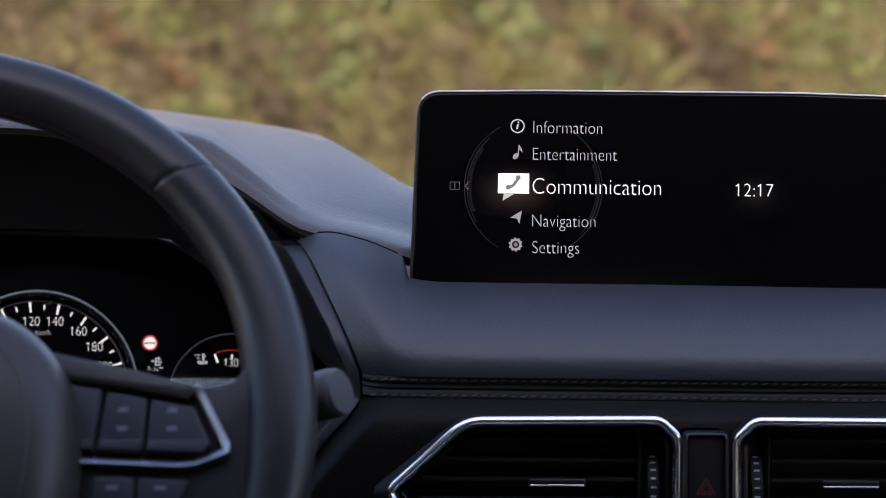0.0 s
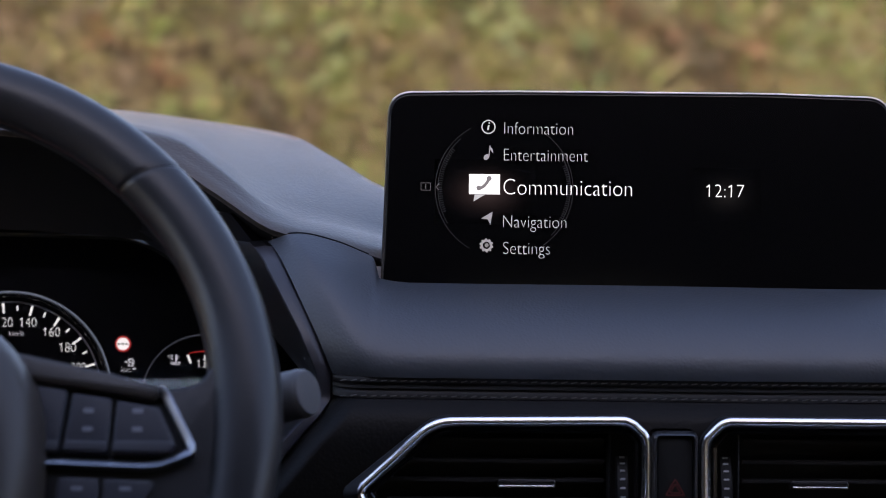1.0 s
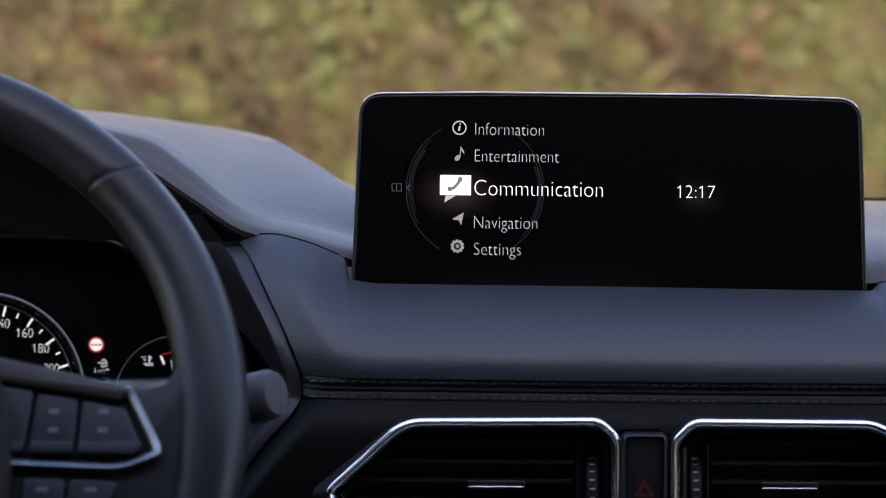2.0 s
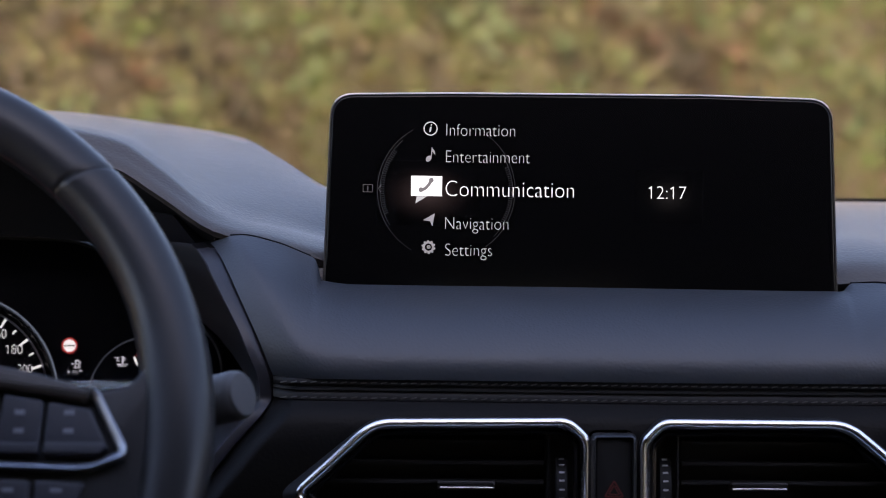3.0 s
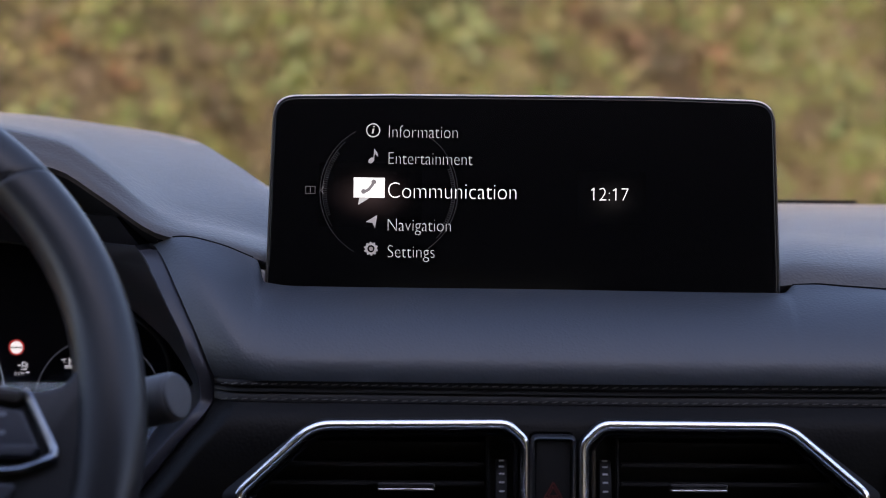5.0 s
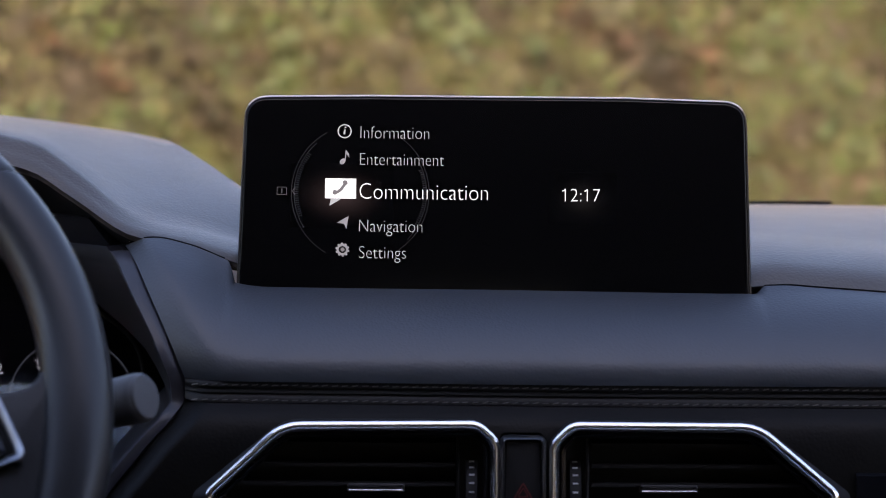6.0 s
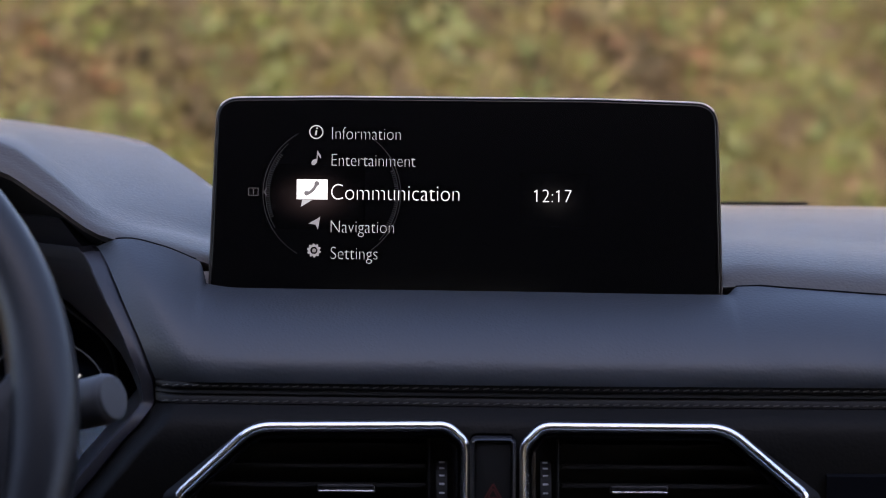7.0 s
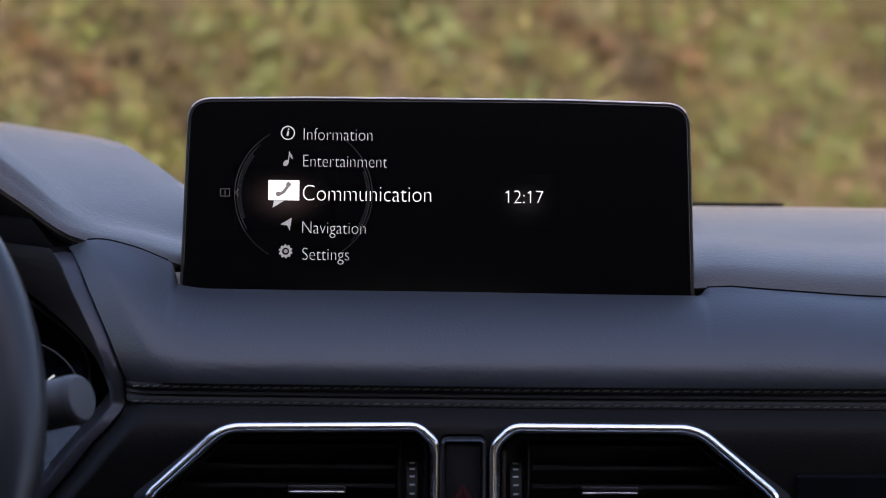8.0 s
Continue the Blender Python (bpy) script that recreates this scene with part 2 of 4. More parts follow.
# ---- ground and bank ----
def bank_height(x, y):
    """Level ground round the car, a steep verge ahead and open land beyond its top. Unseen: the top, its height set for
    sky light on the pads, and the bend round the passenger side, added for warm reflections.
    """
    foot = 3.98 + 0.65 * min(max(x, -1.2), 2.4) - 2.2 * max(0.0, x - 2.4)
    s = max(0.0, y - foot)
    z = 0.95 * s if s < 2.2 else 2.09 + 0.02 * min(s - 2.2, 100)
    if s > 0:
        z += min(1, s) * (0.10 * noise.noise(Vector((x * 1.3, y * 1.3, 0))) + 0.05 * noise.noise(Vector((x * 4, y * 4, 3))))
    return z


def ground_material():
    m = bpy.data.materials.new("verge_soil_and_grass")
    m.use_nodes = True
    n, k = m.node_tree.nodes, m.node_tree.links
    geo = n.new("ShaderNodeNewGeometry")
    t = n.new("ShaderNodeTexNoise")
    t.inputs["Scale"].default_value, t.inputs["Detail"].default_value = 9.0, 8
    k.new(geo.outputs["Position"], t.inputs["Vector"])
    r = n.new("ShaderNodeValToRGB")
    r.color_ramp.elements[0].position, r.color_ramp.elements[0].color = 0.32, (0.055, 0.045, 0.022, 1)
    r.color_ramp.elements[1].position, r.color_ramp.elements[1].color = 0.68, (0.10, 0.11, 0.035, 1)
    mid = r.color_ramp.elements.new(0.5)
    mid.color = (0.12, 0.09, 0.05, 1)
    k.new(t.outputs["Fac"], r.inputs["Fac"])
    k.new(r.outputs["Color"], n["Principled BSDF"].inputs["Base Color"])
    n["Principled BSDF"].inputs["Roughness"].default_value = 0.95
    return m


def foliage_material(name, stops):
    """Leaves: hue by clump and by leaf."""
    m = bpy.data.materials.new(name)
    m.use_nodes = True
    n, k = m.node_tree.nodes, m.node_tree.links
    geo = n.new("ShaderNodeNewGeometry")
    t = n.new("ShaderNodeTexNoise")
    t.inputs["Scale"].default_value, t.inputs["Detail"].default_value = 7.0, 6
    t.inputs["Roughness"].default_value = 0.7
    k.new(geo.outputs["Position"], t.inputs["Vector"])
    span = n.new("ShaderNodeMapRange")
    span.inputs["From Min"].default_value, span.inputs["From Max"].default_value = 0.40, 0.62
    k.new(t.outputs["Fac"], span.inputs["Value"])
    mix = n.new("ShaderNodeMix")
    mix.inputs["Factor"].default_value = 0.22
    k.new(span.outputs["Result"], mix.inputs["A"])
    k.new(geo.outputs["Random Per Island"], mix.inputs["B"])
    r = n.new("ShaderNodeValToRGB")
    e = r.color_ramp.elements
    e[0].position, e[0].color = stops[0][0], (*stops[0][1], 1)
    e[1].position, e[1].color = stops[-1][0], (*stops[-1][1], 1)
    for p, c in stops[1:-1]:
        e.new(p).color = (*c, 1)
    k.new(mix.outputs["Result"], r.inputs["Fac"])
    k.new(r.outputs["Color"], n["Principled BSDF"].inputs["Base Color"])
    n["Principled BSDF"].inputs["Roughness"].default_value = 0.7
    n["Principled BSDF"].inputs["Specular IOR Level"].default_value = 0.25
    return m


xs = [-400, -60, -20] + [-10 + 0.25 * i for i in range(81)] + [20, 60, 400]
ys = [-400, -60, -20, -10, -6, -4, -2, -1, 0, 1, 2, 3] + [3.2 + 0.12 * i for i in range(46)] + [8.8, 9.0, 9.4, 10, 11, 14, 20, 40, 100, 400]
tagged(part("ground", sheet([[(x, y, bank_height(x, y)) for x in xs] for y in ys]), ground_material()),
       "earth and dry grass rising ahead into a steep verge", "ground", kind="structure")

rnd = random.Random(5)


def foliage(count, x0, x1, y0, y1, small, large, tall):
    """Leaf blades and tufts, scattered in clumps over the verge."""
    verts, faces = [], []
    for _ in range(count):
        x, y = rnd.uniform(x0, x1), rnd.uniform(y0, y1)
        if tall > 0.2 and -2.0 < x < 2.2 and y < 6.8:
            continue
        z = bank_height(x, y) + rnd.random() ** 2 * tall
        s = rnd.uniform(small, large)
        q = Euler((rnd.uniform(-1.0, 1.2), rnd.uniform(-0.8, 0.8), rnd.uniform(0, 6.3))).to_matrix()
        b = len(verts)
        for px, py, pz in ((0, 0, 0), (0.35, 0.45, 0.12), (0, 1, -0.1), (-0.35, 0.45, 0.12)):
            verts.append(q @ Vector((px, py, pz)) * s + Vector((x, y, z)))
        faces += [(b, b + 1, b + 2), (b, b + 2, b + 3)]
    return verts, faces


def stuff(name, data, mat, label):
    me = bpy.data.meshes.new(name)
    me.from_pydata(data[0], [], data[1])
    me.materials.append(mat)
    return tagged(new(name, me), label, name.replace("_", " "), kind="stuff")


AUTUMN = foliage_material("autumn_leaves", [(0.08, (0.065, 0.050, 0.026)), (0.24, (0.185, 0.135, 0.075)), (0.40, (0.120, 0.118, 0.038)), (0.54, (0.230, 0.195, 0.078)), (0.68, (0.095, 0.145, 0.036)), (0.82, (0.180, 0.22, 0.062)), (0.95, (0.23, 0.145, 0.085))])
stuff("bank_undergrowth", foliage(150000, -2.0, 2.2, 4.1, 6.4, 0.012, 0.035, 0.06), AUTUMN, "low autumn undergrowth in olive, tan and rust on the verge")


def clumps(count, seed, placed):
    """Small leafy shrubs: tight clusters of larger leaves on the verge, some at known places (x, y, radius)."""
    pick = random.Random(seed)
    verts, faces = [], []
    spots = [(pick.uniform(-1.6, 2.0), pick.uniform(4.4, 6.2), pick.uniform(0.03, 0.08)) for _ in range(count)]
    for cx, cy, r in spots + placed:
        for _ in range(int(700 * r)):
            x, y = cx + pick.gauss(0, r * 0.6), cy + pick.gauss(0, r * 0.6)
            z = bank_height(x, y) + pick.uniform(0.02, 0.05 + r * 0.7)
            s = pick.uniform(0.018, 0.042)
            q = Euler((pick.uniform(-0.9, 0.9), pick.uniform(-0.9, 0.9), pick.uniform(0, 6.3))).to_matrix()
            b = len(verts)
            for px, py, pz in ((0, 0, 0), (0.38, 0.45, 0.1), (0, 1, -0.12), (-0.38, 0.45, 0.1)):
                verts.append(q @ Vector((px, py, pz)) * s + Vector((x, y, z)))
            faces += [(b, b + 1, b + 2), (b, b + 2, b + 3)]
    return verts, faces


def stems(count, seed):
    """Dry grass stems: thin bent blades leaning over the verge."""
    pick = random.Random(seed)
    verts, faces = [], []
    for _ in range(count):
        x, y = pick.uniform(-1.6, 2.0), pick.uniform(4.2, 6.3)
        p = Vector((x, y, bank_height(x, y) + 0.01))
        turn, lean, tall, w = pick.uniform(0, 6.3), pick.uniform(0.7, 2.2), pick.uniform(0.06, 0.16), pick.uniform(0.0015, 0.003)
        out, side = Vector((math.cos(turn), math.sin(turn), 0)), Vector((-math.sin(turn), math.cos(turn), 0)) * w
        b = len(verts)
        for k in range(4):
            f = k / 3
            c = p + out * (tall * lean * f * f) + Vector((0, 0, tall * (f - 0.35 * lean * f * f)))
            verts += [c - side * (1 - 0.7 * f), c + side * (1 - 0.7 * f)]
            if k:
                faces.append((b + 2 * k - 2, b + 2 * k - 1, b + 2 * k + 1, b + 2 * k))
    return verts, faces


GREEN = foliage_material("green_shrub_leaves", [(0.1, (0.064, 0.09, 0.028)), (0.4, (0.125, 0.155, 0.055)), (0.7, (0.195, 0.22, 0.095)), (0.95, (0.25, 0.22, 0.10))])
RUST = foliage_material("rust_shrub_leaves", [(0.1, (0.096, 0.055, 0.028)), (0.5, (0.182, 0.10, 0.048)), (0.9, (0.235, 0.16, 0.085))])
stuff("green_shrubs", clumps(60, 11, [(-0.19, 4.95, 0.047), (-0.09, 5.07, 0.038), (0.16, 5.18, 0.042), (0.14, 5.23, 0.032), (0.55, 5.44, 0.037), (0.68, 5.49, 0.042), (0.89, 5.49, 0.053), (0.84, 5.51, 0.032), (0.04, 5.15, 0.026), (-0.31, 4.92, 0.032), (0.29, 5.23, 0.027)]), GREEN, "small green leafy shrubs scattered over the verge")
stuff("rust_shrubs", clumps(8, 12, [(0.36, 5.35, 0.034), (0.44, 5.35, 0.027), (0.57, 5.52, 0.027), (-0.47, 4.73, 0.019), (0.62, 5.41, 0.021), (-0.55, 4.7, 0.025)]), RUST, "small rust-brown shrubs scattered over the verge")
DARK = foliage_material("dark_shrub_leaves", [(0.1, (0.05, 0.042, 0.02)), (0.5, (0.09, 0.08, 0.035)), (0.9, (0.13, 0.11, 0.05))])
STRAW = foliage_material("dry_stems", [(0.1, (0.16, 0.12, 0.07)), (0.5, (0.28, 0.22, 0.13)), (0.9, (0.36, 0.27, 0.19))])
stuff("dark_shrubs", clumps(10, 13, [(-0.41, 4.81, 0.042), (-0.24, 4.99, 0.027), (-0.27, 4.76, 0.032), (0.5, 5.36, 0.025), (-0.66, 4.7, 0.032), (0.25, 5.31, 0.021)]), DARK, "small dark olive shrubs scattered over the verge")
stuff("dry_grass", stems(6000, 14), STRAW, "thin straw-coloured grass stems on the verge")
stuff("bank_bushes", foliage(26000, -11, 11, 4.1, 9.4, 0.06, 0.16, 0.3), AUTUMN, "coarse autumn bushes along the far verge")


# ---- car shell (plain unseen walls that close the place; colours and openings shape the light) ----
CENTRE = 0.118
def shell(name, bm, label, category="wall"):
    return tagged(part(name, bm, BROWN_BOUNCE if "brown" in label else LINING, smooth=False), label, category, kind="structure")


shell("floor", block(CENTRE - 0.80, CENTRE + 0.80, -1.75, 1.9, 0.0, 0.33), "dark carpeted car floor", "floor")
shell("ceiling", block(CENTRE - 0.80, CENTRE + 0.80, -1.75, 0.85, 1.52, 1.57), "dark cloth roof lining", "ceiling")
shell("wall_west", block(CENTRE - 0.80, CENTRE - 0.73, -1.75, 1.9, 0.33, 0.96), "unseen brown wall below the driver's windows, for warm bounce")
shell("wall_east", block(CENTRE + 0.73, CENTRE + 0.80, -1.75, 1.9, 0.33, 0.96), "unseen brown wall below the passenger's windows, for warm bounce")
for i, (x0, x1, z0, z1) in enumerate(((-0.73, 0.73, 0.33, 1.06), (-0.73, 0.73, 1.40, 1.52), (-0.73, -0.55, 1.06, 1.40), (0.55, 0.73, 1.06, 1.40))):
    shell("wall_south_%d" % (i + 1), block(CENTRE + x0, CENTRE + x1, -1.75, -1.68, z0, z1), "unseen plain brown rear wall round the rear window, for warm bounce")
# unseen rear opening, added for chrome reflections and tinted to dim it
rear = tagged(part("window_2", block(CENTRE - 0.55, CENTRE + 0.55, -1.72, -1.715, 1.06, 1.40), pane("light_dimming_glass", 0.04, (0.22, 0.25, 0.27)), smooth=False), "unseen rear window glass, tinted to dim the light", "window", kind="structure")
shell("wall_north", block(CENTRE - 0.73, CENTRE + 0.73, 1.80, 1.90, 0.33, 1.02), "dark bulkhead below the windscreen")
for name, x0, x1 in (("pillar_west", CENTRE - 0.80, CENTRE - 0.73), ("pillar_east", CENTRE + 0.73, CENTRE + 0.80)):
    # unseen side wall in place of rear windows, added to cut fill light
    shell(name + "_1", block(x0, x1, -1.75, 0.92 if x0 < 0 else 0.66, 0.96, 1.52), "unseen plain brown wall shutting out side light behind the front doors", "wall")
    rows = [[(x0, y, z), (x1, y, z), (x1, y + 0.09, z), (x0, y + 0.09, z)] for y, z in ((1.80, 0.96), (1.80, 1.0), (0.73, 1.52))]
    shell(name + "_3", sheet(rows, loop=True), "slanting dark windscreen pillar", "pillar")


# ---- dashboard ----
dash = thing("dashboard", pose(CENTRE, 1.40, 1.0), "dark grey soft-touch dashboard with a stitched seam", "dashboard")
ORIGIN = Vector((CENTRE, 1.40, 1.0))


def dash_part(name, bm, mat, label="", smooth=True):
    bmesh.ops.translate(bm, verts=bm.verts, vec=-ORIGIN)
    return part(name, bm, mat, dash, label, smooth)


HX = [-0.60, -0.45, -0.38, -0.35, -0.238, -0.130, -0.105, -0.072, -0.0425, -0.019, 0.004, 0.118, 0.25, 0.26, 0.27, 0.2834, 0.30, 0.35, 0.80]
HZ = [1.05, 1.070, 1.105, 1.117, 1.1265, 1.1090, 1.0954, 1.0765, 1.0703, 1.0631, 1.056, 1.052, 1.0515, 1.0524, 1.0527, 1.0517, 1.0505, 1.0475, 1.04]
SHX = [-0.60, -0.238, -0.130, -0.108, -0.079, -0.055, -0.02, 0.02, 0.25, 0.80]
SHD = [0.007, 0.007, 0.0135, 0.0125, 0.009, 0.007, 0.008, 0.012, 0.0175, 0.0175]
BX = [-0.60, -0.238, -0.182, -0.124, -0.0775, -0.048, -0.0167, 0.02, 0.118, 0.35, 0.80]
BZ = [1.10, 1.124, 1.122, 1.1174, 1.1111, 1.1005, 1.0877, 1.079, 1.0738, 1.0725, 1.070]
BY = [1.70, 1.75, 1.749, 1.719, 1.698, 1.6465, 1.595, 1.64, 1.705, 1.711, 1.70]


def front_y(x):
    return ease(x, [-0.6, -0.238, -0.13, -0.10, -0.07, 0.8], [1.50, 1.4975, 1.476, 1.464, 1.453, 1.452])


def top_row(x):
    """Section through the upper pad: under, lip, shoulder, crown, back edge, drop, closed below."""
    y, z = front_y(x), ease(x, HX, HZ)
    sz, sy = z + ease(x, SHX, SHD), y + ease(x, [-0.6, -0.13, -0.09, -0.06, 0.0, 0.2, 0.8], [0.012, 0.022, 0.024, 0.038, 0.055, 0.09, 0.09])
    bz, by = ease(x, BX, BZ), ease(x, BX, BY)
    row = [(x, y + 0.010, z - 0.004), (x, y + 0.003, z - 0.003), (x, y, z)]
    for k in range(1, 6):
        f = radians(18 * k)
        py, pz = (1 - math.cos(f)) ** 0.95, math.sin(f)
        m = ease(x, [-0.6, -0.095, -0.05, 0.8], [0.85, 0.85, 0.1, 0.1]) * math.sin(2 * f)
        row.append((x, y + (sy - y) * (py * (1 - m) + m * (py + pz) / 2), z + (sz - z) * (pz * (1 - m) + m * (py + pz) / 2)))
    for k in range(1, 9):
        s = k / 8
        row.append((x, sy + (by - sy) * s, sz + (bz - sz) * s + 0.003 * math.sin(math.pi * s)))
    row += [(x, by + 0.008, bz - 0.004), (x, by + 0.010, bz - 0.03), (x, y + 0.05, z - (0.006 if x < -0.075 else 0.03))]
    return row


grid = [-0.6 + 1.4 * i / 200 for i in range(201)]
dash_part("top_pad", sheet([top_row(x) for x in grid], loop=True), TOP_SKIN_WARM, "grained top pad arching over the dials, warm light in its colour")

PX = [-0.0770, -0.060, -0.0425, -0.0247, -0.0215, -0.0195, -0.0178, 0.0, 0.118, 0.2535, 0.2595, 0.27, 0.2834, 0.30, 0.35, 0.80]
PZ = [1.0747, 1.0755, 1.0720, 1.0652, 1.0638, 1.0596, 1.0529, 1.0507, 1.0498, 1.0485, 1.0523, 1.0526, 1.0516, 1.0505, 1.0475, 1.04]
SX = [-0.0770, -0.060, -0.0425, -0.0178, 0.0, 0.118, 0.24, 0.27, 0.30, 0.35, 0.80]
SZ = [1.0747, 1.0740, 1.0685, 1.0552, 1.0508, 1.0498, 1.0490, 1.0503, 1.0505, 1.0475, 1.04]
SEAM_Y, SEAM_Z = 1.3945, 1.0092


def fall(x):
    """The seam sinks a little towards the middle of the dashboard."""
    return 0.0012 * min(1.0, max(0.0, (x + 0.035) / 0.2))


def edge_x(v):
    """The front pad's edge beside the dials, from its crest (0) down to the seam (1)."""
    return ease(v, [0, 0.5, 0.85, 1.0], [-0.0770, -0.0605, -0.0460, -0.0405])


def pad_profile():
    """The pad's section: a long slope that turns over just above the seam; shares of depth and height."""
    depth, height = [0.0], [0.0]
    for k in range(96):
        v = (k + 0.5) / 96
        f = radians(78 - 48 * v / 0.78 if v < 0.78 else 30 - 42 * (v - 0.78) / 0.22)
        depth.append(depth[-1] + math.sin(f))
        height.append(height[-1] + math.cos(f))
    return [d / max(depth) for d in depth], [1 - h / height[-1] for h in height]


PAD_DEPTH, PAD_HEIGHT = pad_profile()


def pad_point(x, v, xl):
    w = (1 - v) ** 9
    zb = ease(x, PX, PZ) * w + ease(x, SX, SZ) * (1 - w)
    yb = ease(x, [-0.08, -0.022, -0.017, 0.253, 0.258, 0.8], [1.452, 1.450, 1.4470, 1.4470, 1.451, 1.452])
    k = round(96 * v)
    y = yb - (yb - SEAM_Y + 0.003) * PAD_DEPTH[k]
    z = SEAM_Z + (zb - SEAM_Z) * PAD_HEIGHT[k]
    t = (x - xl) / (0.0105 + 0.0095 * min(1.0, v / 0.6))
    facet = 0.15 * math.log1p(math.exp((1 - t) / 0.15))
    return (x, y + 0.0115 * facet, z - 0.0045 * (1 - v) ** 2 * facet - fall(x) * v * v)


def pad_rows():
    rows = []
    for i in range(33):
        v = i / 32
        xl = edge_x(v)
        xs = [xl + 0.024 * k / 16 for k in range(16)] + [xl + 0.024 + (0.8 - xl - 0.024) * (k / 170) ** 1.5 for k in range(171)]
        xs = sorted(xs + [-0.027 + 0.001 * k for k in range(14)] + [0.252 + 0.00125 * k for k in range(9)])
        rows.append([pad_point(x, v, xl) for x in xs])
    back = [[(x, y + 0.03, z - 0.012) for x, y, z in rows[0]]]
    low = [[(x, y + 0.03, z) for x, y, z in rows[-1]]]
    return back + [[(x, y + 0.004, z - 0.0025) for x, y, z in rows[0]]] + rows + low


dash_part("front_pad", sheet(pad_rows(), ring=True), LEATHER_SKY, "rounded grained front pad below the display, sky blue in its colour")

# thin black strips drawn as the contact shade behind the pad
for x0, x1 in ((-0.0745, -0.0235), (0.2585, 0.79)):
    line = [pad_point(x0 + (x1 - x0) * k / 40, 0.0, -0.0770) for k in range(41)]
    dash_part("gap_shade", sheet([[(x, y + 0.0016 + u, z + 0.0004 + w) for u, w in oval(0.0006, 0.0004, 8)] for x, y, z in line], loop=True), DIAL, "black strip painted as the shade behind the front pad")

# seam band: two stitched folds with a groove and a thin roll between them
SECTION = [(0.004, 1.0092), (0.0, 1.0088), (-0.0006, 1.0080), (-0.0006, 1.0064), (0.0004, 1.0055), (0.0008, 1.0050), (-0.0004, 1.0044),
           (-0.0006, 1.0034), (0.0007, 1.0026), (0.0001, 1.0019), (-0.0006, 1.0012), (-0.0008, 0.9996), (-0.0010, 0.9985), (0.012, 0.998)]


def seam_rows():
    rows = []
    for dy, z in SECTION:
        xs = [-0.0405 + 0.84 * (k / 60) ** 1.3 for k in range(61)]
        rows.append([(x, SEAM_Y + dy + 0.010 * max(0, 1 - k / 3) ** 2, z - fall(x)) for k, x in enumerate(xs)])
    return rows


seam = dash_part("seam_band", sheet(seam_rows() + [[(x, y + 0.012, z) for x, y, z in seam_rows()[0]]], ring=True), SEAM_SKIN, "dark double seam with a groove")

# lower panel, with its slanting edge beside the steering column
LOW = [(0.998, 1.3932, -0.0405), (0.990, 1.3860, -0.0450), (0.978, 1.3815, -0.0560), (0.965, 1.3790, -0.0665), (0.950, 1.3770, -0.0790), (0.930, 1.375, -0.0950), (0.90, 1.372, -0.115)]


def low_rows():
    rows = []
    zs = [p[0] for p in LOW][::-1]
    for i in range(37):
        z = LOW[0][0] + (LOW[-1][0] - LOW[0][0]) * i / 36
        y, xl = ease(z, zs, [p[1] for p in LOW][::-1]), ease(z, zs, [p[2] for p in LOW][::-1])
        xs = [xl + 0.014 * k / 14 for k in range(14)] + [xl + 0.014 + (0.8 - xl - 0.014) * k / 30 for k in range(31)]
        rows.append([(x, y + 0.016 * max(0, 1 - (x - xl) / 0.014) ** 2, z - fall(x)) for x in xs])
    return rows + [[(x, y + 0.05, z) for x, y, z in rows[-1]], [(x, y + 0.05, z) for x, y, z in rows[0]]]


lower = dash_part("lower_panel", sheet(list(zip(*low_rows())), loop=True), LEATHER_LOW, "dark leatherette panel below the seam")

# black trim panel beyond the passenger's vent
dash_part("trim_panel", sheet([[(x, y, z) for y, z in ((1.400, 0.9665), (1.3778, 0.9665), (1.3766, 0.9655), (1.3728, 0.93), (1.3695, 0.895), (1.400, 0.895))] for x in (0.2975, 0.299, 0.55, 0.79)], loop=True), DIAL, "black trim panel beyond the vents")

# dark grille strip at the foot of the windscreen
dash_part("defroster_strip", block(0.02, 0.336, 1.7485, 1.7505, 1.04, 1.0716), DIAL, "black defroster strip")
dash_part("windscreen_ledge", block(-0.60, 0.80, 1.752, 1.80, 0.98, 1.06), BLACK, "black ledge below the glass")

# frame round the dials: a bevelled strip, and the deep wall inside it
def frame_line(s):
    """The seam beside the dials: up along the hood (s < 0), down the front pad (0 to 1), then the lower panel (1 to 2)."""
    if s < 0:
        return ease(s, [-1, -0.5, 0], [-0.126, -0.098, -0.0740]), ease(s, [-1, -0.5, 0], [1.486, 1.476, 1.466]), ease(s, [-1, -0.5, 0], [1.102, 1.092, 1.0685])
    if s <= 1:
        x, y, z = pad_point(edge_x(s), s, edge_x(s))
        return x - 0.0007, y, z
    x, y, z = pad_point(edge_x(1), 1, edge_x(1))
    k = [1.0] + [1.09 + 0.152 * i for i in range(len(LOW))]
    return (ease(s, k, [x - 0.0007] + [p[2] + 0.0002 for p in LOW]), ease(s, k, [y] + [p[1] + 0.0125 for p in LOW]), ease(s, k, [z] + [p[0] for p in LOW]))


